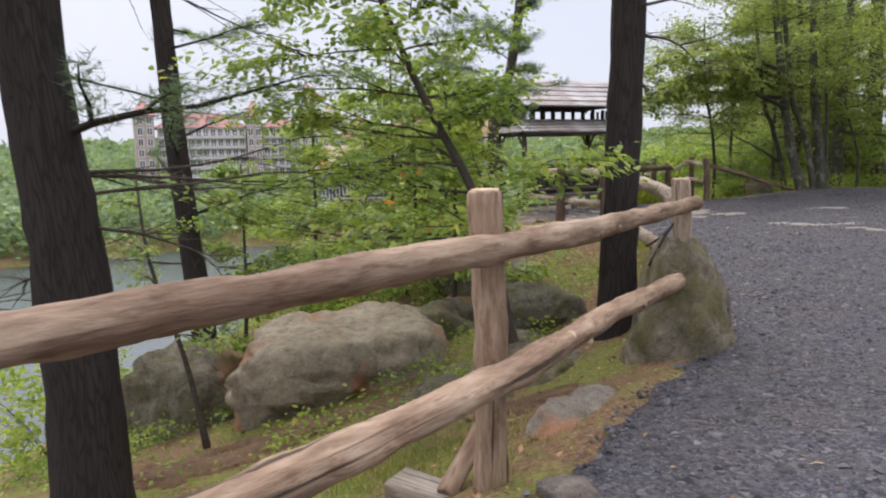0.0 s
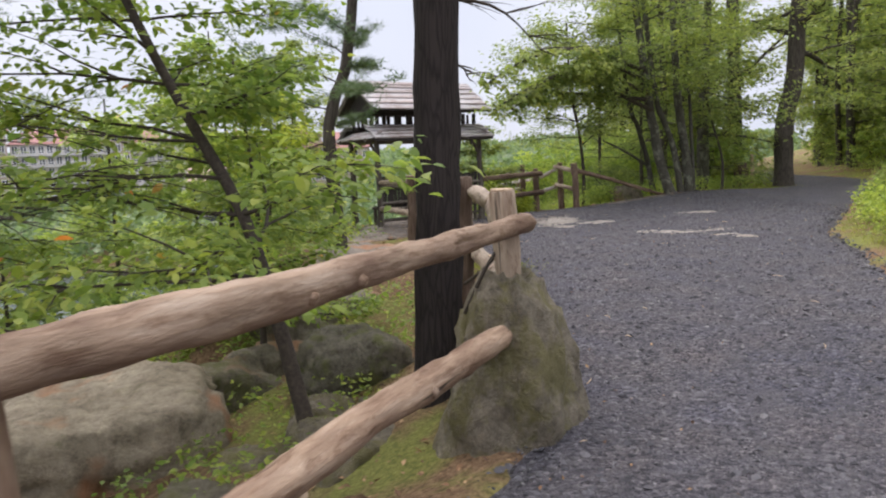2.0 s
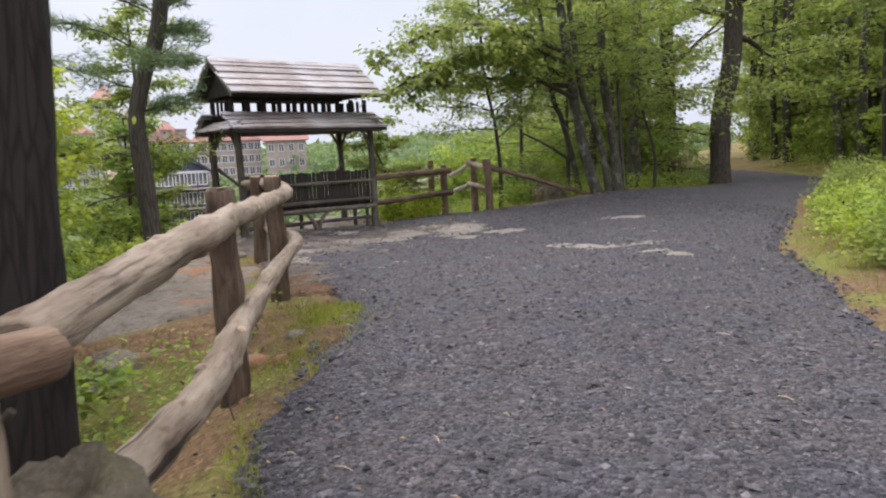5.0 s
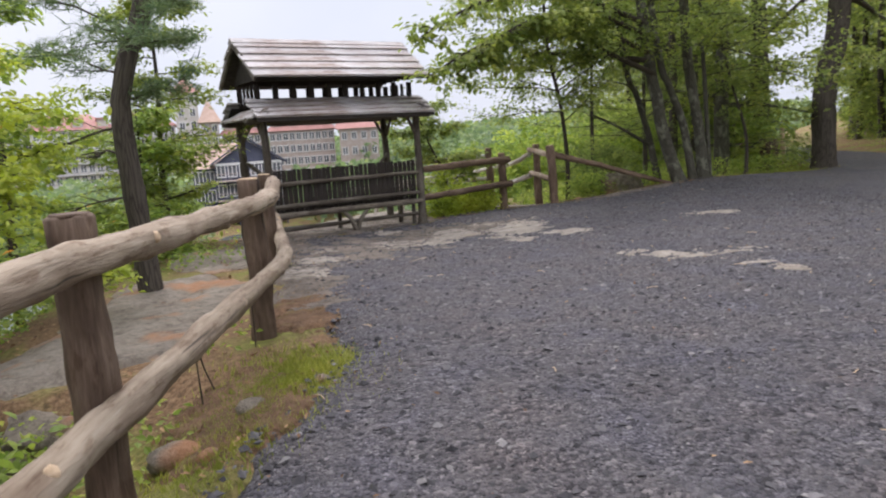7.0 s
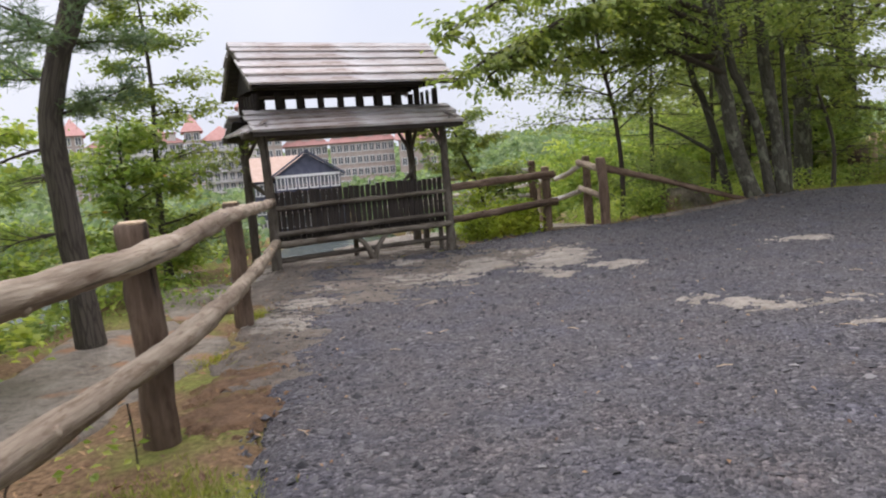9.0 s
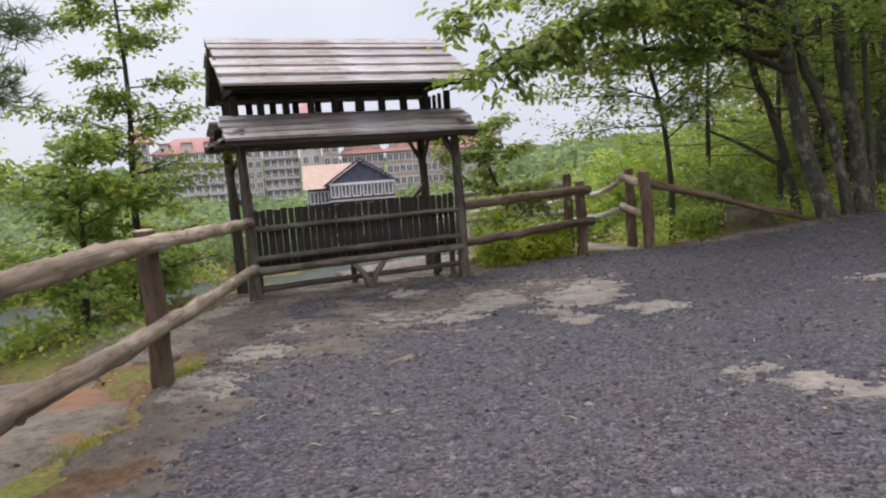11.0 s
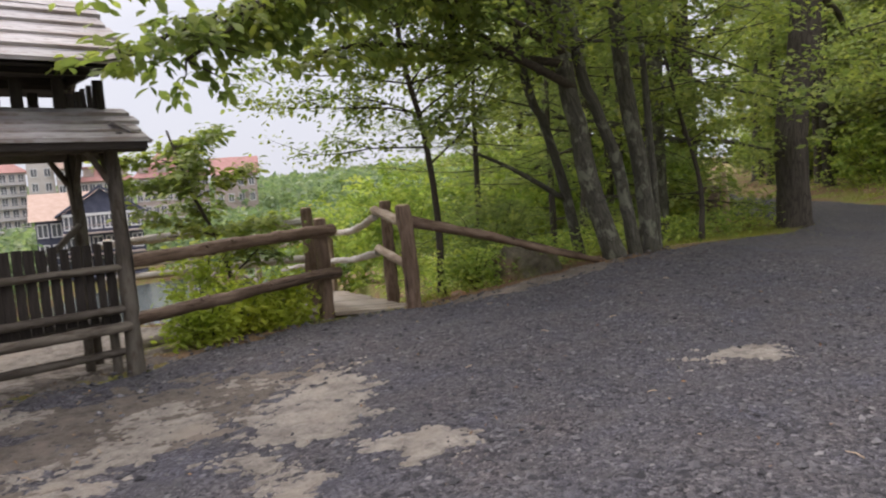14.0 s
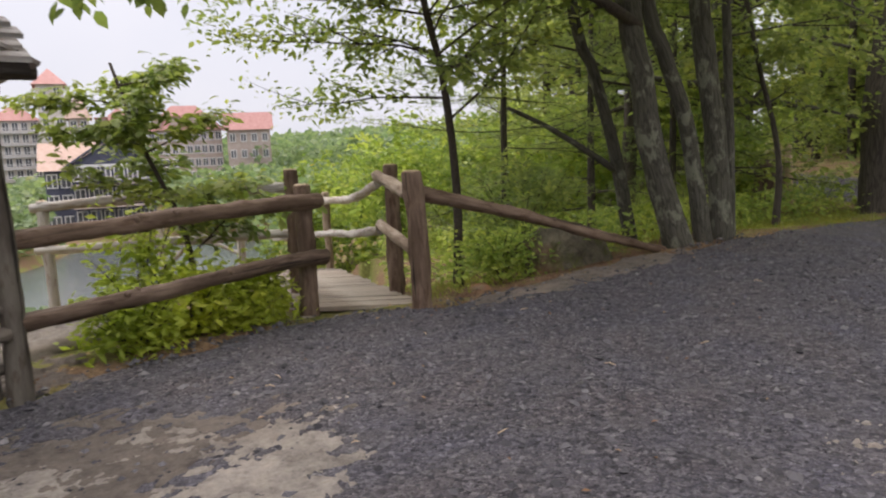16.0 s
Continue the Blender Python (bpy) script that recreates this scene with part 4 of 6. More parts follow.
rail_log(beyond, [(7.22, 21.3, 0.52), (7.15, 22.9, 0.3), (6.95, 24.6, 0.12), (6.3, 27.0, -0.2)], 0.05, 0.045, "grey", 37.0, "", 2)
rail_log(beyond, [(6.36, 21.75, 0.98), (5.2, 22.1, 0.95), (3.7, 22.4, 0.86)], 0.06, 0.05, "grey", 38.0, "pale top rail", 2)
rail_log(beyond, [(6.36, 21.7, 0.5), (5.2, 22.1, 0.45), (3.7, 22.4, 0.4)], 0.05, 0.045, "grey", 39.0, "", 2)
rail_log(beyond, [(5.75, 24.6, 0.5), (4.6, 25.3, 0.36), (3.2, 26.0, 0.2)], 0.05, 0.045, "grey", 40.0, "", 2)
rail_log(beyond, [(5.75, 24.6, -0.1), (4.9, 25.1, 0.3)], 0.035, 0.03, "grey", 41.0, "crossed rustic brace", 0)
rail_log(beyond, [(5.4, 24.8, 0.42), (4.7, 25.2, -0.25)], 0.035, 0.03, "grey", 42.0, "crossed rustic brace", 0)

# boardwalk that leads down through the gap
walkway = thing("boardwalk", (6.8, 22, -0.05), "grey plank boardwalk leading down through the gap", "boardwalk")
for k in range(26):
    y = 20.42 + k * 0.165
    z = -0.075 - 0.013 * k
    g = Geo().box(pose(6.85 - 0.012 * k, y, z, -4.5, 0, -12 + random.uniform(-1, 1)), 1.14 + random.uniform(-.06, .06), 0.148, 0.04, 0.006)
    part("plank", g, "plank", walkway, soft=False)
for sx in (-0.42, 0.42):
    g = Geo().box(pose(6.7 + sx, 22.45, -0.32, -4.5, 0, 2), 0.1, 4.4, 0.12, 0.003, 1)
    part("joist", g, "plank", walkway, soft=False)

# ---- the summerhouse ----
SL, SR = Vector((1.98, 17.5, -0.03)), Vector((4.5, 18.71, -0.03))
SU = (SR - SL).normalized()
SN = Vector((-SU.y, SU.x, 0))
SW, SD = (SR - SL).length, 1.2
SANG = math.degrees(math.atan2(SU.y, SU.x))


def sh(u, d, z):
    return SL + SU * u + SN * d + Vector((0, 0, z + (0.06 if z > 1.4 else 0.0)))


def shbox(u, d, z, su, sd, sz, tilt=0.0, jitter=0.004, along=0):
    p = sh(u, d, z)
    return Geo().box(pose(p.x, p.y, p.z, tilt, 0, SANG), su, sd, sz, jitter, along)


house = thing("summerhouse", SL, "open rustic log shelter with a two-tiered silvered board roof", "shelter")
POSTS = [(0, 0), (SW, 0), (0, SD), (SW, SD)]
for k, (u, d) in enumerate(POSTS):
    g = Geo().log([sh(u, d, -0.2), sh(u + 0.012, d, 0.9), sh(u - 0.01, d, 1.95)], 0.075, 0.058, 14, 0.07, 0.18, 50.0 + k)
    part("post", g, "shelterlog", house)
for k, d in enumerate((0, SD)):
    g = Geo().log([sh(-0.28, d, 1.86), sh(SW / 2, d, 1.85), sh(SW + 0.28, d, 1.87)], 0.05, 0.05, 12, 0.08, 0.12, 60.0 + k)
    part("beam", g, "shelterlog", house)
for k, u in enumerate((0, SW)):
    g = Geo().log([sh(u, -0.25, 1.92), sh(u, SD + 0.25, 1.92)], 0.045, 0.045, 12, 0.08, 0.12, 62.0 + k)
    part("beam", g, "shelterlog", house)
    for d, s in ((0, 1), (SD, -1)):
        g = Geo().log([sh(u, d, 1.45), sh(u, d + s * 0.3, 1.86)], 0.03, 0.028, 9, 0.06, 0.15, 64.0 + k)
        part("brace", g, "shelterlog", house)
for k, (u, s) in enumerate(((0, 1), (SW, -1))):
    for d in (0, SD):
        if d or s < 0:
            g = Geo().log([sh(u, d, 1.5), sh(u + s * 0.2, d, 1.84)], 0.03, 0.028, 9, 0.06, 0.15, 66.0 + k)
            part("brace", g, "shelterlog", house)
# lower skirt roof, four lapped boards a side, front and back
for side_d, sgn in ((0, 1), (SD, -1)):
    n_b, run, rise = 4, 0.5, 0.30
    for k in range(n_b):
        t = (k + 0.5) / n_b
        d = side_d + sgn * (-0.32 + run * t)
        z = 1.84 + rise * t + 0.012 * k * 0.3
        g = shbox(SW / 2, d, z + 0.055, SW + 0.44 + random.uniform(-.05, .05), 0.165, 0.03, sgn * (math.degrees(math.atan2(rise, run)) - 9), 0.005)
        part("roof_board", g, "roofboard", house, soft=False)
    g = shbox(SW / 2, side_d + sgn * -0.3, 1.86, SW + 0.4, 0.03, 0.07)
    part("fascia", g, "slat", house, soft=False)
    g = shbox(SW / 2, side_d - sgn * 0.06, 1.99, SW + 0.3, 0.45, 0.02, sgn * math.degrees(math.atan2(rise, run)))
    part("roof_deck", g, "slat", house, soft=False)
# side skirts
for u, s in ((-0.12, 1), (SW + 0.12, -1)):
    p = sh(u, SD / 2, 1.97)
    g = Geo().box(pose(p.x, p.y, p.z, 0, s * -28, SANG), 0.34, SD + 0.5, 0.025, 0.004, 1)
    part("side_skirt", g, "roofboard", house, soft=False)
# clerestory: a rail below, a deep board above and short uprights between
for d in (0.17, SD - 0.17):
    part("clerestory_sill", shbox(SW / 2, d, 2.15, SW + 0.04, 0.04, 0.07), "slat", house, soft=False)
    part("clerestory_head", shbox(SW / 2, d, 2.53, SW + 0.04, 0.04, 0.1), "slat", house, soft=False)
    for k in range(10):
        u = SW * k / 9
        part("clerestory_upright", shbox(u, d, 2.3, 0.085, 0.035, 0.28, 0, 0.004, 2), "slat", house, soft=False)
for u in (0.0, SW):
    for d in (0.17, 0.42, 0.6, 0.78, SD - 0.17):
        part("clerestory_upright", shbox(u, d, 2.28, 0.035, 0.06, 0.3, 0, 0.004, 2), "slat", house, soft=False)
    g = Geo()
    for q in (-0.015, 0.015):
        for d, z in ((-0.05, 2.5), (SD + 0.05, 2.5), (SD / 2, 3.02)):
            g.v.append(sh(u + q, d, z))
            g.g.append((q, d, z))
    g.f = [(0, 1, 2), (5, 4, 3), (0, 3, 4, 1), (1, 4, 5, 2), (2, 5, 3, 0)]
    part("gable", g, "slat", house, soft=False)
# upper roof, five lapped boards a side
UP_RUN, UP_RISE = 0.92, 0.66
for side_d, sgn in ((-0.32, 1), (SD + 0.32, -1)):
    for k in range(5):
        t = (k + 0.5) / 5
        g = shbox(SW / 2 - 0.02, side_d + sgn * UP_RUN * t, 2.47 + UP_RISE * t + 0.035, SW + 0.36 + random.uniform(-.05, .05), 0.25, 0.034, sgn * (math.degrees(math.atan2(UP_RISE, UP_RUN)) - 7), 0.006)
        part("roof_board", g, "roofboard", house, soft=False)
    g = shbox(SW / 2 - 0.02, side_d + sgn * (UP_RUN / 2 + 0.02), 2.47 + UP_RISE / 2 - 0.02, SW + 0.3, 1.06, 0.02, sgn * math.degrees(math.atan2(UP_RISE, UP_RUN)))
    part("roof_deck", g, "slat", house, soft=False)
    for u in (-0.17, SW + 0.14):
        g = shbox(u, side_d + sgn * UP_RUN / 2, 2.47 + UP_RISE / 2 - 0.01, 0.03, 1.1, 0.09, sgn * math.degrees(math.atan2(UP_RISE, UP_RUN)))
        part("bargeboard", g, "shelterlog", house, soft=False)
for s in (-1, 1):
    g = shbox(SW / 2 - 0.02, SD / 2 + s * 0.05, 3.155, SW + 0.38, 0.13, 0.022, -s * 33)
    part("ridge_board", g, "roofboard", house, soft=False)

bench = thing("bench", sh(SW / 2, 0.3, 0), "dark slatted rustic bench with log rails inside the shelter", "bench")
for k in range(31):
    u = 0.1 + (SW - 0.2) * k / 30
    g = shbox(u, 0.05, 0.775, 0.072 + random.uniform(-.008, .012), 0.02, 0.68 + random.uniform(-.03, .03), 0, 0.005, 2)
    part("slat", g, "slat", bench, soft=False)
for k, (d, z, r) in enumerate(((-0.01, 0.9, 0.036), (-0.01, 0.54, 0.04), (-0.05, 0.39, 0.05), (0.05, 0.16, 0.038))):
    g = Geo().log([sh(0.02, d, z - 0.01), sh(SW * 0.4, d - 0.01, z), sh(SW - 0.02, d, z)], r, r * 0.9, 12, 0.08, 0.2, 70.0 + k)
    part("rail", g, "shelterlog", bench)
for k in range(5):
    g = Geo().log([sh(0.08, 0.12 + k * 0.09, 0.42), sh(SW - 0.08, 0.12 + k * 0.09, 0.42)], 0.036, 0.036, 10, 0.1, 0.12, 75.0 + k)
    part("seat_pole", g, "shelterlog", bench)
for k, (u, d) in enumerate(((0.15, 0.5), (SW / 2, 0.5), (SW - 0.15, 0.5), (SW - 0.12, 0.08), (SW - 0.28, 0.3))):
    g = Geo().log([sh(u, d, -0.05), sh(u, d, 0.4)], 0.042, 0.038, 10, 0.08, 0.15, 80.0 + k)
    part("leg", g, "shelterlog", bench)
for k, s in enumerate((-1, 1)):
    g = Geo().log([sh(SW * 0.52 + s * 0.01, -0.04, 0.0), sh(SW * 0.52 + s * 0.09, -0.05, 0.2), sh(SW * 0.52 + s * 0.25, -0.05, 0.37)], 0.05, 0.032, 10, 0.06, 0.2, 85.0 + k)
    part("root_brace", g, "shelterlog", bench)
for k, (u, s) in enumerate(((0.0, 1), (SW, -1))):
    g = Geo().log([sh(u + s * 0.03, SD * 0.9, 1.25), sh(u + s * 0.42, SD * 0.85, 0.9)], 0.032, 0.03, 10, 0.06, 0.2, 88.0 + k)
    part("arm_brace", g, "shelterlog", bench)


# ---- trees ----
def trunk_geo(pts, r0, r1, flare=1.5, sides=14, seed=0.0, step=0.22):
    path = smooth(pts, step)
    n = len(path)
    rad = []
    s = 0.0
    for i, p in enumerate(path):
        s += (p - path[i - 1]).length if i else 0
        rad.append((r0 + (r1 - r0) * (i / (n - 1)) ** 0.9) * (1 + (flare - 1) * math.exp(-s / 0.28)))
    return Geo().tube(path, rad, sides, True, 0.14, seed), path, rad


def limb(rnd, start, az, length, rise, r, droop=0.0, n=5):
    pts = [Vector(start)]
    d = Vector((math.cos(az), math.sin(az), rise)).normalized()
    for k in range(n):
        d = (d + Vector((rnd.uniform(-.22, .22), rnd.uniform(-.22, .22), rnd.uniform(-.15, .15) - droop))).normalized()
        pts.append(pts[-1] + d * length / n)
    return pts, [r * (1 - 0.85 * k / n) for k in range(n + 1)]


def tree(name, label, pts, r0, r1, bark, leaf, crown, seed, leaf_size=0.1, per=40, spread=0.3, twigs=3, sides=14, flare=1.5, droop=0.03, needles=False, dead=(), rise=(0.1, 0.6), wide=0.5, category="tree", group="", east=1.0, max_x=99.0, limb_r=0.4, twig_sides=4, split=False):
    """crown: (count, lowest and highest share of the trunk, length low, length high). dead: bare limbs as (share, azimuth, length)."""
    rnd, rg = random.Random(seed), np.random.default_rng(seed)
    t = thing(name, pts[0], label, category, group)
    g, path, rad = trunk_geo(pts, r0, r1, flare, sides, seed * 1.3)
    part("trunk", g, bark, t)
    spots = []
    count, lo, hi, len_lo, len_hi = crown
    for k in range(count):
        f = lo + (hi - lo) * (k + rnd.random() * 0.8) / max(count, 1)
        i = min(int(f * (len(path) - 1)), len(path) - 1)
        q = (f - lo) / max(hi - lo, 1e-6)
        length = (len_lo + (len_hi - len_lo) * q) * rnd.uniform(0.7, 1.2)
        az = k * 2.4 + rnd.uniform(-.5, .5)
        length *= east if math.cos(az) > 0.1 else 1.0
        if path[i].x + math.cos(az) * length > max_x:
            az = math.pi - az
        lp, lr = limb(rnd, path[i], az, length, rnd.uniform(*rise), max(0.012, rad[i] * limb_r), droop)
        wood, twig_geos = Geo().tube(lp, lr, twig_sides + 2, False), []
        for j in range(twigs):
            m = rnd.randrange(1, len(lp))
            tp, tr = limb(rnd, lp[m], az + rnd.uniform(-1.3, 1.3), length * rnd.uniform(0.25, 0.55), rnd.uniform(-0.1, 0.5), lr[m] * 0.6 + 0.003, droop, 3)
            if max(p.x for p in tp) > max_x:
                continue
            if split:
                twig_geos.append(Geo().tube(tp, tr, twig_sides, False))
            else:
                wood.tube(tp, tr, twig_sides, False)
            spots.extend(pairs(tp))
        spots.extend(pairs(lp, 1))
        branch = part("branch", wood, "twig" if r0 < 0.09 else bark, t)
        for tg in twig_geos:
            part("twig", tg, "twig", branch)
    for f, az, length in dead:
        i = int(f * (len(path) - 1))
        lp, lr = limb(rnd, path[i], az, length, rnd.uniform(-0.15, 0.12), 0.017, 0.03, 7)
        bare = Geo().tube(lp, lr, 6, False)
        for j in range(12):
            m = rnd.randrange(1, len(lp))
            tp, tr = limb(rnd, lp[m], az + rnd.uniform(-0.9, 0.9), length * rnd.uniform(0.2, 0.45), rnd.uniform(-0.3, 0.3), 0.006, 0.05, 4)
            bare.tube(tp, tr, 4, False)
        part("bare_branch", bare, "twig", t, "dead bare lower branch")
    if spots:
        segs = np.array(spots)
        segs = segs[segs[:, 1, 0] < max_x]
        arr = needle_arrays(rg, segs, max(2, per // 3), leaf_size, scatter=spread * 0.22) if needles else spray_arrays(rg, segs, per, leaf_size, wide, spread * 0.42, fine=leaf_size < 0.15)
        leaves("crown", t, arr, leaf)
    return t


def gz(x, y, z=0.0):
    return (x, y, height_at(x, y) + z)


# trees on the lake side of the near fence
tree("pine_tree", "tall dark straight-trunked pine beside the fence boulder", [(1.62, 6.75, -0.75), (1.68, 6.78, 1.0), (1.78, 6.82, 4.0), (1.9, 6.8, 11.0)], 0.185, 0.09, "pinebark", "needle", (14, 0.62, 1.0, 2.2, 0.8), 1, 0.14, 26, 0.25, needles=True, limb_r=0.15, dead=((0.3, 0.1, 1.0), (0.33, 5.8, 1.3), (0.27, 0.6, 0.5), (0.36, 1.2, 1.5), (0.35, 2.9, 1.2)))
tree("maple_sapling", "slender maple sapling with bright green leaves below the fence", [(0.72, 6.85, -0.75), (0.5, 7.0, 0.3), (0.3, 7.15, 1.05), (0.02, 7.35, 1.6), (-0.4, 7.5, 2.5), (-0.75, 7.6, 3.5), (-0.9, 7.7, 4.6)], 0.062, 0.018, "twig", "maple", (34, 0.22, 1.0, 1.9, 1.3), 2, 0.098, 18, 0.26, 6, 10, 1.2, 0.02, rise=(0.0, 0.5), wide=0.52, east=0.95, max_x=1.38, split=True)
tree("maple_sapling", "leafy green sapling behind the fence boulder", [gz(0.1, 9.6, -0.1), (0.15, 9.6, 1.0), (0.0, 9.7, 2.6)], 0.04, 0.012, "twig", "maple", (14, 0.2, 1.0, 1.1, 0.6), 3, 0.1, 22, 0.24, 4, 8, 1.2, rise=(0.0, 0.5), split=True)
tree("pine_tree", "broad dark pine trunk with bare lower branches", [(-2.62, 4.95, -1.35), (-2.66, 5.0, 0.5), (-2.85, 5.05, 2.6), (-3.2, 5.1, 9.0)], 0.27, 0.16, "pinebark", "needle", (20, 0.3, 1.0, 2.6, 1.0), 4, 0.09, 75, 0.27, needles=True, limb_r=0.15, dead=((0.28, 0.45, 2.6), (0.283, 0.6, 2.9), (0.285, 0.8, 2.6), (0.287, 1.0, 2.3), (0.2, 2.6, 1.6), (0.24, 0.3, 1.2), (0.4, 0.5, 2.2), (0.43, 0.9, 2.0)), flare=1.35)
tree("pine_tree", "slim dark pine with drooping bare branches", [(-3.5, 10.25, -1.9), (-3.75, 10.4, 0.4), (-3.95, 10.5, 3.0), (-4.2, 10.6, 10.0)], 0.185, 0.09, "pinebark", "needle", (20, 0.2, 1.0, 2.5, 0.9), 5, 0.1, 66, 0.28, needles=True, limb_r=0.15, dead=((0.15, 0.3, 2.4), (0.18, 5.6, 2.6), (0.2, 2.6, 2.2), (0.22, 0.9, 2.0), (0.17, 3.4, 2.0), (0.25, 0.0, 2.2), (0.28, 5.0, 1.8)))
tree("pine_tree", "slim leaning pine beyond the ledge", [(1.06, 13.77, -0.5), (1.03, 13.77, 0.0), (1.0, 13.77, 0.75), (0.97, 13.77, 1.47), (0.97, 13.77, 2.0), (1.12, 13.77, 2.55), (1.3, 13.77, 2.95), (1.5, 13.8, 4.4), (1.6, 13.8, 7.0)], 0.125, 0.06, "oakbark", "needle", (24, 0.32, 1.0, 1.7, 0.9), 6, 0.13, 36, 0.3, 5, needles=True, limb_r=0.15, east=0.4, dead=((0.2, 3.0, 0.9), (0.26, 2.6, 1.2), (0.3, 3.4, 1.2)))
tree("birch_sapling", "thin bent sapling leaning on the slope", [(-2.3, 6.5, -1.35), (-2.5, 6.6, -0.45), (-2.85, 6.8, 0.45), (-3.05, 7.1, 1.25)], 0.035, 0.012, "twig", "maple", (5, 0.5, 1.0, 0.7, 0.4), 7, 0.07, 8, 0.2, 3, 8, 1.2)
for k, (x, y, h) in enumerate(((-1.2, 15.6, 3.8), (0.1, 17.0, 1.4), (-2.6, 13.8, 3.2), (-0.6, 12.4, 2.2), (-0.6, 19.5, 0.8), (-3.4, 11.6, 2.6), (-2.0, 17.5, 3.6))):
    zb = height_at(x, y)
    tree("young_tree", "bushy young tree on the slope above the lake", [(x, y, zb - 0.1), (x + 0.1, y, zb + h * 0.5), (x + 0.1, y + 0.1, zb + h + 0.8)], 0.045, 0.012, "twig", "maple" if k % 2 else "fern", (15, 0.1, 1.0, 1.15, 0.6), 30 + k, 0.11, 24, 0.28, 4, 8, 1.2, rise=(0.0, 0.6), group="trees on the lake slope")
tree("young_tree", "grey-green bushy tree beyond the shelter ledge", [gz(0.1, 18.6, -0.1), (0.1, 18.6, 1.2), (0.2, 18.6, 2.8), (0.15, 18.6, 4.3)], 0.07, 0.015, "oakbark", "oak", (24, 0.12, 1.0, 1.5, 0.6), 37, 0.1, 20, 0.26, 5, 9, 1.2, rise=(0.0, 0.6), group="trees on the lake slope")
tree("young_tree", "yellow-green sapling behind the winding fence", [gz(-0.05, 12.4, -0.1), (0.0, 12.45, 0.5), (0.15, 12.5, 1.3), (0.1, 12.5, 2.4)], 0.03, 0.01, "twig", "sunbush", (15, 0.3, 1.0, 1.0, 0.5), 38, 0.1, 15, 0.25, 4, 8, 1.2, rise=(0.0, 0.5), group="trees on the lake slope")

# trees by the gap and the woods
CLUMP = []
tree("oak_sapling", "small leafy sapling beside the boardwalk fence", [(5.45, 21.3, -0.9), (5.3, 21.35, 0.6), (5.0, 21.4, 1.4), (4.75, 21.5, 2.25)], 0.04, 0.014, "twig", "oak", (15, 0.4, 1.0, 1.0, 0.55), 8, 0.12, 17, 0.2, 4, 8, 1.2, rise=(0.1, 0.7), split=True)
tree("young_tree", "slim dark-stemmed young tree beside the gatepost", [(8.1, 21.5, -0.4), (8.12, 21.5, 0.9), (8.0, 21.5, 2.1), (7.75, 21.4, 3.2), (7.6, 21.2, 5.0)], 0.055, 0.025, "twig", "oak", (28, 0.38, 1.0, 2.7, 1.3), 9, 0.11, 20, 0.34, 6, 9, 1.3, rise=(0.1, 0.6))
for k, (pts, r) in enumerate((([(10.48, 20.75, -0.1), (10.39, 20.75, 0.2), (10.04, 20.75, 1.3), (9.93, 20.75, 2.02), (9.74, 20.75, 2.95), (9.1, 20.8, 8.0)], 0.15),
                              ([(10.82, 20.85, -0.1), (10.76, 20.85, 0.3), (10.55, 20.85, 1.44), (10.25, 20.85, 2.27), (9.98, 20.85, 3.2), (9.4, 21.0, 8.5)], 0.095),
                              ([(11.06, 20.9, -0.1), (11.03, 20.9, 0.3), (10.95, 20.9, 1.28), (10.75, 20.9, 2.51), (10.68, 20.9, 3.22), (10.4, 21.0, 9.0)], 0.13),
                              ([(11.24, 21.0, -0.1), (11.2, 21.0, 1.2), (11.14, 21.0, 2.28), (11.0, 21.1, 6.0)], 0.06),
                              ([(10.33, 21.6, -0.1), (10.27, 21.6, 0.3), (10.07, 21.6, 1.29), (9.78, 21.6, 2.24), (9.59, 21.6, 2.7), (9.2, 21.6, 5.5)], 0.085))):
    CLUMP.append(tree("maple_tree", "grey lichen-spotted trunk in a clump of maples", pts, r, r * 0.5, "greybark", "oak", (10, 0.4, 0.9, 3.2, 1.8), 40 + k, 0.125, 15, 0.45, 6, 14, 1.35, rise=(-0.05, 0.5), limb_r=0.24, group="maple clump"))
# long leafy boughs of the clump that reach out beside the shelter
rb = random.Random(77)
BOUGHS = (((9.86, 20.7, 2.5), (9.3, 20.5, 2.72), (8.7, 20.45, 3.0), (7.95, 20.2, 3.4), (6.6, 19.3, 3.35), (5.3, 18.5, 2.8)),
          ((9.75, 20.7, 2.95), (8.6, 20.1, 3.3), (7.0, 19.2, 3.35), (5.6, 18.4, 2.95), (4.75, 18.0, 2.5)),
          ((9.8, 20.7, 2.8), (8.4, 20.6, 2.95), (7.2, 20.2, 3.0), (6.3, 19.7, 2.8)),
          ((9.6, 20.7, 3.6), (7.5, 19.4, 4.0), (5.8, 18.3, 3.7), (4.6, 17.8, 3.1)),
          ((9.7, 20.7, 3.3), (8.0, 19.6, 3.7), (6.4, 18.6, 3.3), (5.2, 18.15, 2.5)))
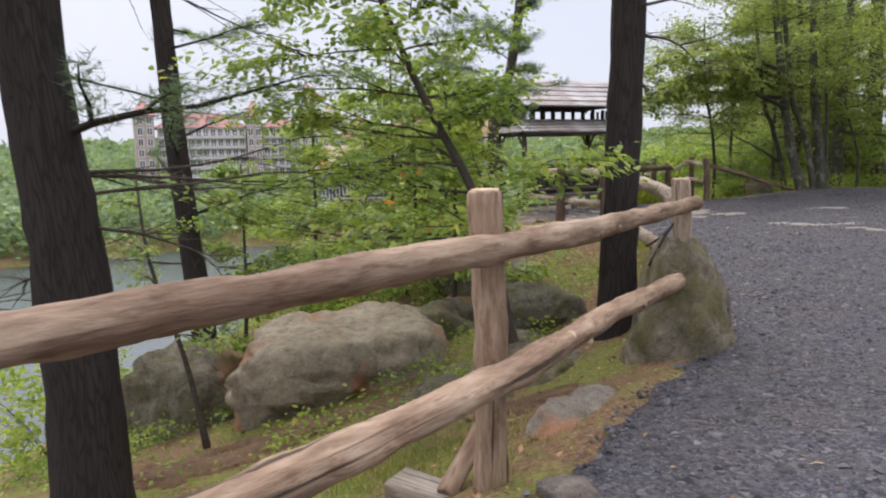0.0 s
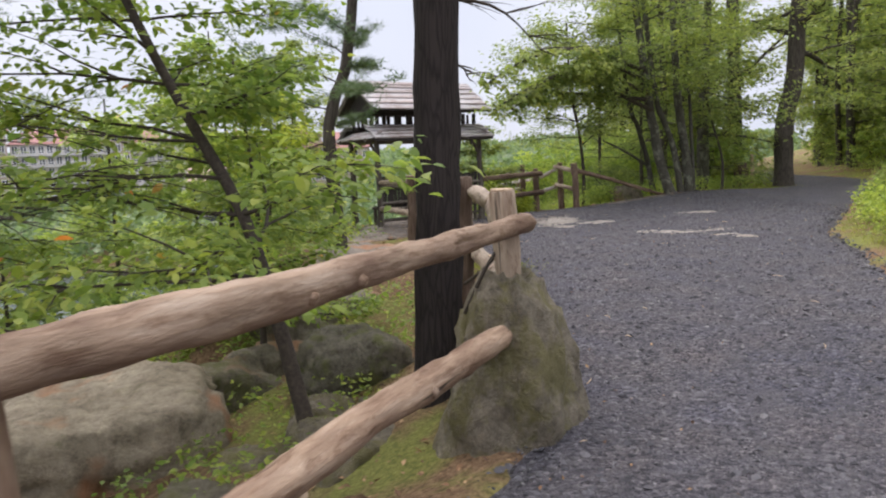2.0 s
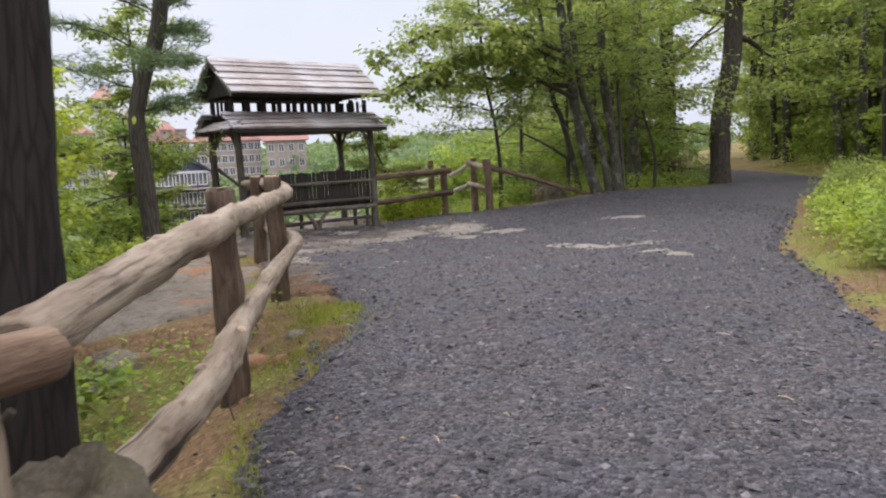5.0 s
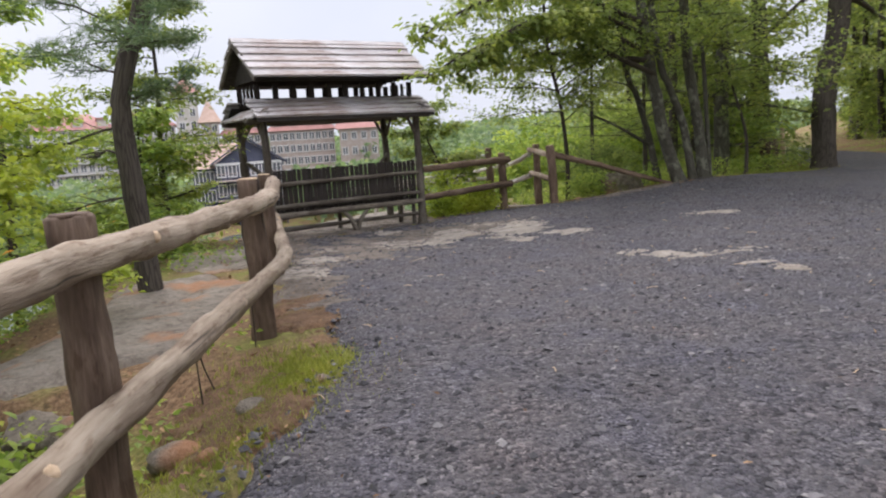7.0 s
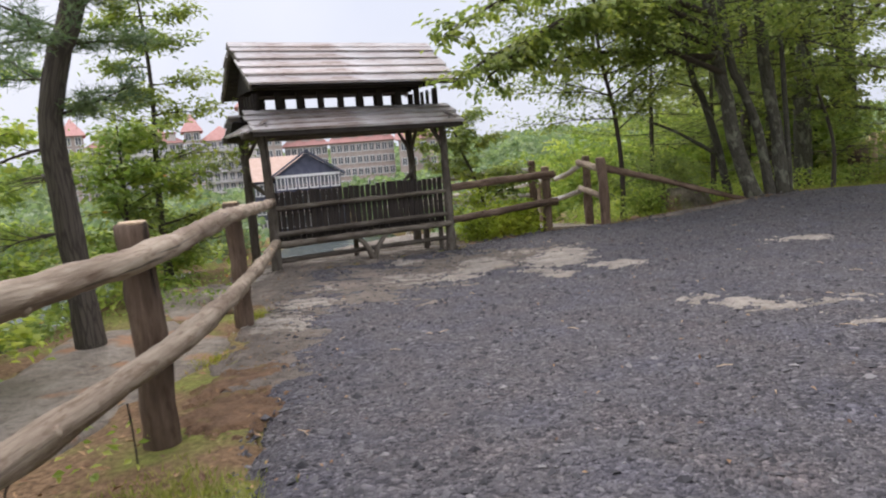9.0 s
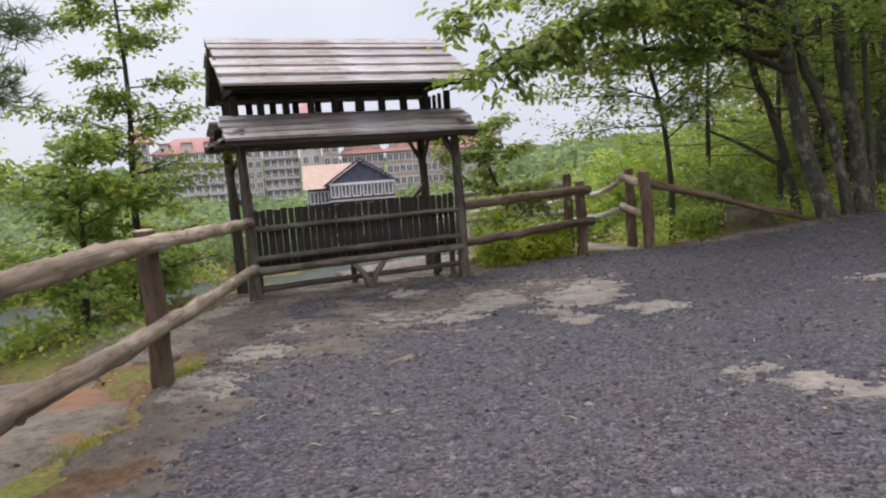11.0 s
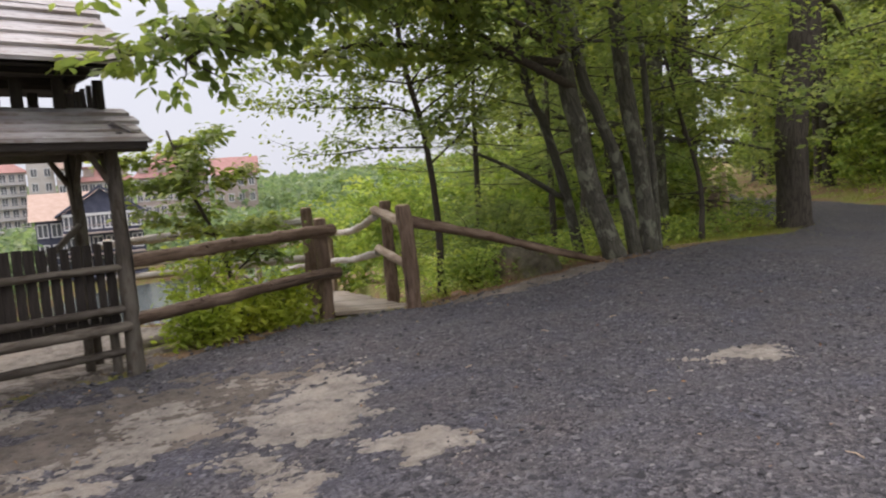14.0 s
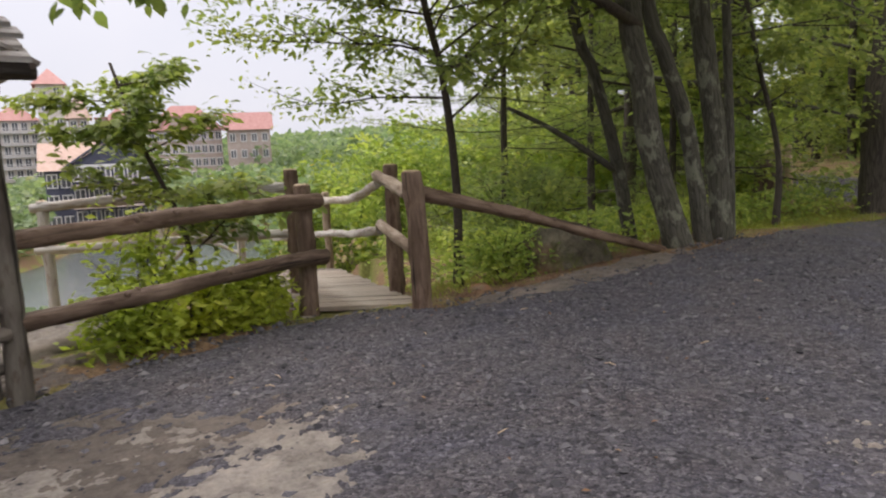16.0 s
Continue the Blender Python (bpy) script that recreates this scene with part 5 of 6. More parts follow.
for n_b, ends in enumerate(BOUGHS):
    bw, spots = Geo(), []
    pts = smooth(ends, 0.25)
    bw.tube(pts, [0.055 * (1 - 0.85 * i / len(pts)) + 0.006 for i in range(len(pts))], 7, False)
    for i in range(int(len(pts) * 0.3), len(pts)):
        for _ in range(2):
            tp, tr = limb(rb, pts[i], rb.uniform(0, 6.28), rb.uniform(0.3, 0.75), rb.uniform(-0.45, 0.25), 0.01, 0.06, 3)
            bw.tube(tp, tr, 4, False)
            spots.extend(pairs(tp))
    bough = part("bough", bw, "twig", CLUMP[0], "long bough reaching out beside the shelter")
    leaves("foliage", bough, spray_arrays(np.random.default_rng(78 + n_b), np.array(spots), 11, 0.135, 0.6, 0.1, 0.35), "oak")

limb_pts = smooth([(10.1, 21.6, 1.0), (9.6, 21.6, 1.32), (9.2, 21.6, 1.55), (8.75, 21.55, 1.75)], 0.15)
g = Geo().tube(limb_pts, [0.045 * (1 - 0.6 * i / len(limb_pts)) for i in range(len(limb_pts))], 8)
part("limb", g, "greybark", CLUMP[4], "bare low limb")
stump = thing("tree_stump", gz(15.9, 25.5, -0.1), "splintered pale broken tree stump among the oaks", "stump")
g = Geo().log([gz(15.55, 25.6, -0.2), gz(15.5, 25.6, 0.9)], 0.3, 0.22, 12, 0.15, 0.3, 91.0)
part("stem", g, "darkpost", stump)
g = Geo().log([gz(15.92, 25.5, -0.1), gz(15.88, 25.5, 1.15)], 0.1, 0.05, 9, 0.15, 0.3, 92.0)
part("splinter", g, "endgrain", stump, "pale splintered wood")
tree("oak_tree", "large dark straight oak trunk at the path's edge", [(15.38, 22.95, -0.2), (15.38, 22.95, 0.6), (15.42, 22.95, 2.2), (15.76, 22.95, 4.2), (16.2, 23.2, 12.0)], 0.3, 0.19, "oakbark", "wood_leaf", (14, 0.36, 1.0, 4.2, 2.5), 50, 0.15, 24, 0.55, 6, 18, 1.35, rise=(-0.1, 0.45))
tree("oak_tree", "second dark oak trunk behind the first", [(16.75, 28.1, -0.2), (16.75, 28.1, 3.0), (16.6, 28.3, 12.0)], 0.3, 0.18, "oakbark", "wood_leaf", (10, 0.36, 1.0, 4.0, 2.5), 51, 0.16, 22, 0.55, 5, 14, 1.35)
tree("young_tree", "thin forked sapling between the maples and the oak", [(12.68, 22.0, -0.1), (12.7, 22.0, 1.05), (12.35, 22.0, 2.25), (12.0, 22.0, 3.6)], 0.05, 0.02, "oakbark", "wood_leaf", (8, 0.5, 1.0, 1.4, 0.8), 52, 0.12, 16, 0.3, 4, 8, 1.3)
for k, (x, y, h) in enumerate(((11.2, 24.4, 6.0), (9.6, 24.0, 4.6), (12.8, 24.6, 6.5))):
    zb = height_at(x, y)
    tree("hemlock_tree", "young hemlock with thin level branches behind the maples", [(x, y, zb - 0.1), (x, y, zb + h * 0.5), (x + 0.1, y, zb + h)], 0.07, 0.02, "oakbark", "hemlock", (26, 0.06, 0.98, 2.3, 0.7), 55 + k, 0.085, 30, 0.3, 5, 9, 1.3, droop=0.035, needles=True, rise=(-0.12, 0.15), limb_r=0.22, group="hemlocks")

# the woods behind: trunks with full crowns, thinning with distance
WOODS = []
wr = random.Random(11)
tries = 0
while len(WOODS) < 84 and tries < 12000:
    tries += 1
    x, y = wr.uniform(6, 46), wr.uniform(2, 60)
    l = float(edge_side(LEFT_EDGE, np.array([x]), np.array([y]))[0][0])
    r = float(-edge_side(RIGHT_EDGE, np.array([x]), np.array([y]))[0][0])
    if not (l > 1.6 and x > 8.6 and y > 22.5 or r > 2.2):
        continue
    if l > 0 and x < 11.8 + (y - 22) * 0.33:
        continue
    if any(math.hypot(x - a, y - b) < 2.1 for a, b in WOODS) or math.hypot(x - 15.3, y - 23.4) < 2.2 or (13 < x < 17 and 21.5 < y < 26) or math.hypot(x - 10.7, y - 21.2) < 1.8:
        continue
    WOODS.append((x, y))
tries = 0
count_near = len(WOODS)
while len(WOODS) < count_near + 46 and tries < 4000:
    tries += 1
    x, y = wr.uniform(16, 36), wr.uniform(18, 46)
    r = float(-edge_side(RIGHT_EDGE, np.array([x]), np.array([y]))[0][0])
    if 1.4 < r < 11 and y > 0.92 * x + 3 and not any(math.hypot(x - a, y - b) < 1.7 for a, b in WOODS):
        WOODS.append((x, y))
tries = 0
count_near = len(WOODS)
while len(WOODS) < count_near + 25 and tries < 4000:
    tries += 1
    x, y = wr.uniform(11.5, 25), wr.uniform(23.2, 38)
    l = float(edge_side(LEFT_EDGE, np.array([x]), np.array([y]))[0][0])
    if l > 1.0 and x > 11.4 + (y - 22) * 0.3 and math.hypot(x - 15.3, y - 23.4) > 1.6 and math.hypot(x - 15.6, y - 25.6) > 1.7 and not any(math.hypot(x - a, y - b) < 1.5 for a, b in WOODS):
        WOODS.append((x, y))
for k, (x, y) in enumerate(WOODS):
    zb = height_at(x, y)
    big = math.hypot(x - 6, y - 14) > 24
    h = wr.uniform(9, 13) if big else wr.uniform(6.5, 8.8)
    aside = y < 1 + 0.9 * x
    r = wr.uniform(0.09, 0.24)
    tree("woodland_tree", "tall woodland tree with a dense green crown", [(x, y, zb - 0.2), (x + wr.uniform(-.3, .3), y, zb + h * 0.4), (x + wr.uniform(-.8, .8), y + wr.uniform(-.5, .5), zb + h)], r, r * 0.4, "oakbark" if k % 3 else "greybark", "wood_leaf" if k % 4 else "oak",
         (10, 0.2, 0.97, 3.0, 1.8), 100 + k, 0.3 if aside else 0.22 if big else 0.16, 6 if aside else 19 if big else 25, 0.8 if big else 0.6, 2 if aside else 4, 6, 1.3, twig_sides=3, rise=(-0.1, 0.4), wide=0.7, group="woods")


# ---- undergrowth ----
def scatter(rg, n, x0, x1, y0, y1, test):
    x, y = rg.uniform(x0, x1, n), rg.uniform(y0, y1, n)
    ok = test(x, y)
    return x[ok], y[ok]


def off_left(a, b):
    return lambda x, y: (edge_side(LEFT_EDGE, x, y)[0] > a) & (edge_side(LEFT_EDGE, x, y)[0] < b)


def off_right(a, b):
    return lambda x, y: (-edge_side(RIGHT_EDGE, x, y)[0] > a) & (-edge_side(RIGHT_EDGE, x, y)[0] < b)


def grass_arrays(rg, x, y, h, lean=0.45):
    n = len(x)
    p = np.stack([x, y, height(x, y) - 0.01], 1)
    d = np.stack([rg.normal(size=n) * lean, rg.normal(size=n) * lean, np.ones(n)], 1)
    d = unit(d) * (h * rg.uniform(0.5, 1.3, n))[:, None]
    side = unit(np.stack([rg.normal(size=n), rg.normal(size=n), np.zeros(n)], 1)) * 0.005
    v = np.stack([p - side, p + side, p + d], 1).reshape(-1, 3)
    return v, np.arange(3 * n).reshape(-1, 3)


rg = np.random.default_rng(21)
# grass tufts on the verge by the winding fence and on the bank
gxs, gys = [], []
for cx, cy, rx, ry, n in ((2.75, 10.0, 0.35, 0.5, 7000), (2.5, 9.4, 0.3, 0.5, 2500), (2.3, 7.6, 0.1, 0.7, 350), (2.25, 13.0, 0.12, 0.2, 500), (2.35, 14.4, 0.15, 0.2, 600), (1.2, 8.6, 0.6, 0.6, 900), (0.2, 4.0, 0.6, 0.5, 700), (13.2, 22.7, 1.3, 0.9, 9000), (14.6, 23.6, 0.8, 0.8, 4000), (-1.6, 4.2, 0.9, 0.6, 2500), (-0.9, 5.0, 0.7, 0.5, 3500), (-0.2, 4.6, 0.6, 0.4, 2500), (-1.9, 6.5, 0.9, 0.8, 900)):
    gxs.append(rg.normal(cx, rx * 0.6, n))
    gys.append(rg.normal(cy, ry * 0.6, n))
gx1, gy1 = np.concatenate(gxs), np.concatenate(gys)
loose("grass_tufts", grass_arrays(rg, gx1, gy1, 0.06), "grass", "yellow-green grass tufts along the fence", "grass")
x, y = scatter(rg, 60000, 5, 24, 4, 30, off_right(0.05, 3.2))
loose("bank_grass", grass_arrays(rg, x, y, 0.16), "grass", "long pale grass on the wooded bank", "grass")
x, y = scatter(rg, 30000, 7.5, 22, 19.5, 30, off_left(0.25, 3.0))
loose("woodland_grass", grass_arrays(rg, x, y, 0.14), "grass", "thin grass along the woodland edge", "grass")


def herb_arrays(rg, x, y, low, high, size, per=9, spread=0.12):
    p = np.stack([x, y, height(x, y)], 1)
    p = np.repeat(p, per, 0)
    off = rg.normal(size=p.shape) * spread
    off[:, 2] = rg.uniform(low, high, len(p))
    return leaf_arrays(rg, p + off, size, 0.1, 0.55, 1.0)


x, y = scatter(rg, 4200, -7, 2.4, 5.2, 17, off_left(0.55, 8.0))
keep_h = (wave(x, y, 1.6, 3.0) > -0.05) & (((x - 1.3) / 1.3) ** 2 + ((y - 12.75) / 2.5) ** 2 > 1)
loose("ferns_and_herbs", herb_arrays(rg, x[keep_h], y[keep_h], 0.02, 0.24, 0.065), "maple", "low green herbs and ferns on the slope", "undergrowth")
x, y = scatter(rg, 3800, 7.6, 22, 19.8, 30, off_left(0.5, 7.0))
loose("woodland_herbs", herb_arrays(rg, x, y, 0.02, 0.5, 0.09, 10, 0.18), "fern", "green undergrowth at the foot of the trees", "undergrowth")
x, y = scatter(rg, 4200, 5, 26, 4, 32, off_right(0.5, 6.0))
loose("bank_herbs", herb_arrays(rg, x, y, 0.03, 0.55, 0.09, 9, 0.18), "fern", "green shrubs and seedlings on the bank", "undergrowth")
x, y = scatter(rg, 16000, -7, 12, 0, 24, off_left(0.05, 6.0))
lp = np.stack([x, y, height(x, y) + 0.012], 1)
loose("leaf_litter", leaf_arrays(rg, lp, 0.06, 0.0, 0.5, 3.0), "litter", "brown fallen leaves on the forest floor", "leaf litter")


def bush(x, y, z, rx, ry, rz, mat, label, seed, n=1500, size=0.08):
    rg = np.random.default_rng(seed)
    t = thing("bush", (x, y, z), label, "bush", "bushes")
    rnd = random.Random(seed)
    for k in range(10):
        a = rnd.uniform(0, 6.28)
        e = Vector((x + math.cos(a) * rx * 0.7, y + math.sin(a) * ry * 0.7, z + rz * rnd.uniform(0.9, 1.7)))
        st = Geo().tube([(x, y, z - 0.05), Vector((x, y, z)).lerp(e, 0.5) + Vector((0, 0, 0.1)), e], [0.008, 0.006, 0.003], 4, False)
        part("stem", st, "twig", t)
    c = unit(rg.normal(size=(n // 12, 3))) * rg.uniform(0.35, 1.0, (n // 12, 1)) * np.array([rx, ry, rz])
    pos = np.repeat(c, 12, 0) + rg.normal(size=(n // 12 * 12, 3)) * 0.07 + np.array([x, y, z + rz * 0.8])
    leaves("foliage", t, leaf_arrays(rg, pos, size, 0.15, 0.5), mat)


bush(5.4, 19.98, -0.2, 0.55, 0.26, 0.42, "sunbush", "bright green bush behind the log rails", 1, 2400, 0.085)
bush(5.05, 19.5, -0.2, 0.4, 0.28, 0.4, "sunbush", "bright green bush beside the shelter", 2, 1500, 0.085)
bush(5.9, 20.3, -0.2, 0.42, 0.25, 0.38, "sunbush", "bright green bush by the gatepost", 3, 1600, 0.085)
bush(5.0, 20.25, -0.1, 0.5, 0.3, 0.6, "sunbush", "tall sparse yellow-green herbs behind the rails", 4, 1000, 0.09)
bush(8.4, 20.9, 0.0, 0.5, 0.4, 0.3, "fern", "low green shrub by the gatepost", 5, 1300)
bush(9.3, 22.6, -0.2, 0.9, 0.7, 0.8, "wood_leaf", "tangled shrub beneath the maples", 6, 2200, 0.1)
bush(-0.4, 11.0, -1.1, 0.9, 0.8, 0.7, "maple", "leafy shrub on the slope", 7, 2200, 0.1)
bush(-1.9, 12.2, -1.7, 1.2, 1.0, 1.0, "fern", "pale green shrub on the slope", 8, 2600, 0.11)
bush(0.2, 16.0, -0.9, 0.9, 0.8, 0.7, "fern", "pale green shrub beyond the ledge", 9, 2200, 0.1)
bush(-4.5, 8.0, -2.3, 1.2, 1.0, 1.0, "fern", "pale green shrub under the pines", 10, 2400, 0.11)
for k in range(4, 14):
    x, y = 2.0 + k * 1.5 + random.uniform(-.5, .5), 30 + random.uniform(-4, 4)
    if float(edge_side(LEFT_EDGE, np.array([x]), np.array([y]))[0][0]) > 1.5:
        bush(x, y, height_at(x, y), 2.0, 1.6, 1.6, "fern" if k % 2 else "maple", "light green thicket on the slope below", 60 + k, 5200, 0.17)

for k, (x, y, s) in enumerate(((8.6, 10.0, 0.22), (9.3, 11.1, 0.3), (10.1, 12.3, 0.34), (11.6, 14.0, 0.42), (8.9, 10.1, 0.42), (10.2, 11.4, 0.5), (13.0, 15.5, 0.5))):
    bush(x, y, height_at(x, y), 0.65, 0.55, s, "fern" if k % 3 else "wood_leaf", "low green undergrowth on the bank beside the path", 90 + k, 1800, 0.08)

# dense thickets that close the view deep in the woods
tk = random.Random(5)
made = 0
while made < 64:
    x, y = tk.uniform(9, 46), tk.uniform(18, 60)
    l = float(edge_side(LEFT_EDGE, np.array([x]), np.array([y]))[0][0])
    r = float(-edge_side(RIGHT_EDGE, np.array([x]), np.array([y]))[0][0])
    if (l > 3.5 and x > 12.0 + (y - 22) * 0.33) or (r > 2.4 and x > 15):
        made += 1
        bush(x, y, height_at(x, y), tk.uniform(1.6, 2.6), tk.uniform(1.4, 2.2), tk.uniform(1.2, 2.4), "wood_leaf" if made % 3 else "fern", "dense woodland thicket under the trees", 200 + made, 3000, 0.19)

# ---- far woods on both shores ----
fr = np.random.default_rng(31)
far_r, far_a = 24 + 430 * fr.random(21000) ** 1.6, np.radians(fr.uniform(-62, 72, 21000))
x, y = 4 - far_r * np.sin(far_a), 16 + far_r * np.cos(far_a)
l = edge_side(LEFT_EDGE, x, y)[0]
r = np.hypot(x - 4, y - 16)
z = height(x, y)
az = np.degrees(np.arctan2(-(x - 4), y - 16))
shore_far = (z > WATER_Z + 0.4) & (r > 60)
near_slope = (z > WATER_Z + 0.3) & (r <= 60) & (l > 11) & (az > 3)
ok = (l > 9) & (shore_far | near_slope) & ~((np.abs(az - 9.3) < 5) & (r > 90) & (r < 135)) & ~((az > -1) & (az < 28) & (r > 168) & (r < 205))
x, y, z, r = x[ok], y[ok], z[ok], r[ok]
top = np.where(r > 60, np.where(r < 170, fr.uniform(2.5, 6.5, len(x)), fr.uniform(4, 11, len(x))), fr.uniform(1.0, 4.2, len(x)))
# on the near slope the view over the lake stays open
top = np.where((r < 60) & (az[ok] < 26), np.minimum(top, 1.2 - 0.2 * r - z), top)
tall = top > 0.5
x, y, z, r, top = x[tall], y[tall], z[tall], r[tall], top[tall]
c = np.stack([x, y, z], 1)
k = 15
pos = np.repeat(c, k, 0)
hgt = np.repeat(top, k)
u = fr.uniform(0, 1, len(pos)) ** 0.7
wid = (0.35 + 0.9 * (1 - u)) * hgt * 0.33
pos = pos + np.stack([fr.normal(size=len(pos)) * wid, fr.normal(size=len(pos)) * wid, u * hgt], 1)
# no haze in the air here; the pale leaf colour stands in for it
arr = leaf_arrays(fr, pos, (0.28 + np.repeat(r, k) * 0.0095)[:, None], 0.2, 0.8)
loose("far_woods", arr, "hazy", "green woods along the far shore, haze put into the leaf colour", "woods")


# ---- the large hotel and the boathouse across the lake ----
def bearing(az, r):
    """A place r metres off at az degrees to the left of the way ahead."""
    return Vector((4 - r * math.sin(radians(az)), 14 + r * math.cos(radians(az)), 0))


def window_mesh():
    me = bpy.data.meshes.new("window")
    g = Geo().box(Matrix.Identity(4), 1.1, 0.16, 1.7)
    me.from_pydata(g.v, [], g.f)
    me.materials.append(MAT["windowdark"])
    f = bpy.data.meshes.new("window_frame")
    g = Geo()
    for x in (-0.62, 0, 0.62):
        g.box(pose(x, -0.06, 0), 0.14, 0.2, 1.95)
    for z in (-0.92, 0.92):
        g.box(pose(0, -0.06, z), 1.4, 0.24, 0.16)
    f.from_pydata(g.v, [], g.f)
    f.materials.append(MAT["white"])
    return me, f


WIN, WINF = window_mesh()


def block(az0, az1, r, z0, z1, floors, bays, roof_h, wall_mat, roof_mat, name, label, balconies=True, dormers=0, depth=12.0, gabled=False):
    """A storeyed block that faces the lake, with its windows, balconies and roof."""
    a, b = bearing(az0, r), bearing(az1, r)
    ux = (b - a).normalized()
    w = (b - a).length
    ang = math.degrees(math.atan2(ux.y, ux.x))
    base = pose(a.x, a.y, z0, 0, 0, ang)
    t = thing(name, (a.x, a.y, z0), label, "building", "hotel across the lake")
    h = z1 - z0
    part("wall", Geo().box(base @ pose(w / 2, depth / 2, h / 2), w, depth, h), wall_mat, t, soft=False)
    g = Geo()
    o = 0.8
    ridge = [(w * 0.5, depth / 2)] * 2 if w < depth else [(depth * 0.45, depth / 2), (w - depth * 0.45, depth / 2)]
    if gabled:
        ridge = [(-o, depth / 2), (w + o, depth / 2)]
    for x, y, z in ((-o, -o, h), (w + o, -o, h), (w + o, depth + o, h), (-o, depth + o, h), (*ridge[0], h + roof_h), (*ridge[1], h + roof_h)):
        g.v.append(base @ Vector((x, y, z)))
        g.g.append((x, y, z))
    g.f = [(0, 1, 5, 4), (1, 2, 5), (2, 3, 4, 5), (3, 0, 4), (3, 2, 1, 0)]
    part("roof", g, roof_mat, t, soft=False)
    fh = h / floors
    for i in range(floors):
        for j in range(bays):
            m = base @ pose(w * (j + 0.5) / bays, -0.02, fh * (i + 0.52))
            wo = new("window", WIN)
            wo.parent = t
            wo.matrix_basis = Matrix.Translation(-t.location) @ m
            fo = new("window_frame", WINF)
            fo.parent = wo
        if balconies and i:
            part("balcony", Geo().box(base @ pose(w / 2, -0.7, fh * i), w * 0.96, 1.3, 0.22), "white", t, soft=False)
            part("balcony_rail", Geo().box(base @ pose(w / 2, -1.3, fh * i + 0.95), w * 0.96, 0.1, 0.12), "white", t, soft=False)
    for j in range(dormers):
        m = base @ pose(w * (j + 0.5) / dormers, 1.6, h + roof_h * 0.35)
        part("dormer", Geo().box(m, 2.2, 2.6, 2.0), wall_mat, t, soft=False)
        part("dormer_roof", Geo().box(m @ pose(0, 0, 1.15), 2.8, 3.2, 0.35), roof_mat, t, soft=False)
    return t


block(25.9, 24.5, 184, -9, 12.5, 8, 2, 4.5, "stonewall", "redroof", "hotel_tower", "pinkish hotel tower with a steep red roof", False)
block(24.3, 17.6, 186, -9, 9.5, 7, 12, 4.0, "stucco", "redroof", "hotel_wing", "long cream hotel wing with balconies and red roof", dormers=4)
block(17.5, 16.3, 184, -9, 12.0, 8, 2, 5.0, "stonewall", "redroof", "hotel_tower", "pinkish stone hotel tower with a red hipped roof", False)
block(16.2, 13.4, 186, -9, 9.5, 7, 5, 4.0, "stucco", "redroof", "hotel_wing", "cream hotel wing with balconies and red roof")
block(13.3, 11.6, 180, -9, 17.0, 8, 2, 4.0, "stucco", "redroof", "hotel_tower", "tall cream hotel tower with a red roof", False)
block(11.5, 10.2, 178, -9, 9.5, 6, 2, 6.0, "stonewall", "orangeroof", "hotel_tower", "stone gabled hotel tower with a tan roof", False)
block(10.0, 6.6, 184, -9, 6.5, 5, 7, 6.0, "stonewall", "redroof", "hotel_wing", "stone hotel wing beneath a red roof", False, 3)
block(6.4, 1.2, 182, -9, 6.5, 5, 10, 6.0, "stonewall", "redroof", "hotel_wing", "stone hotel wing beneath a broad red roof", False, 4)
block(0.8, -2.4, 176, -9, 6.0, 4, 4, 4.2, "stonewall", "redroof", "hotel_wing", "low stone wing with a red roof", False, 0, 8.0, True)

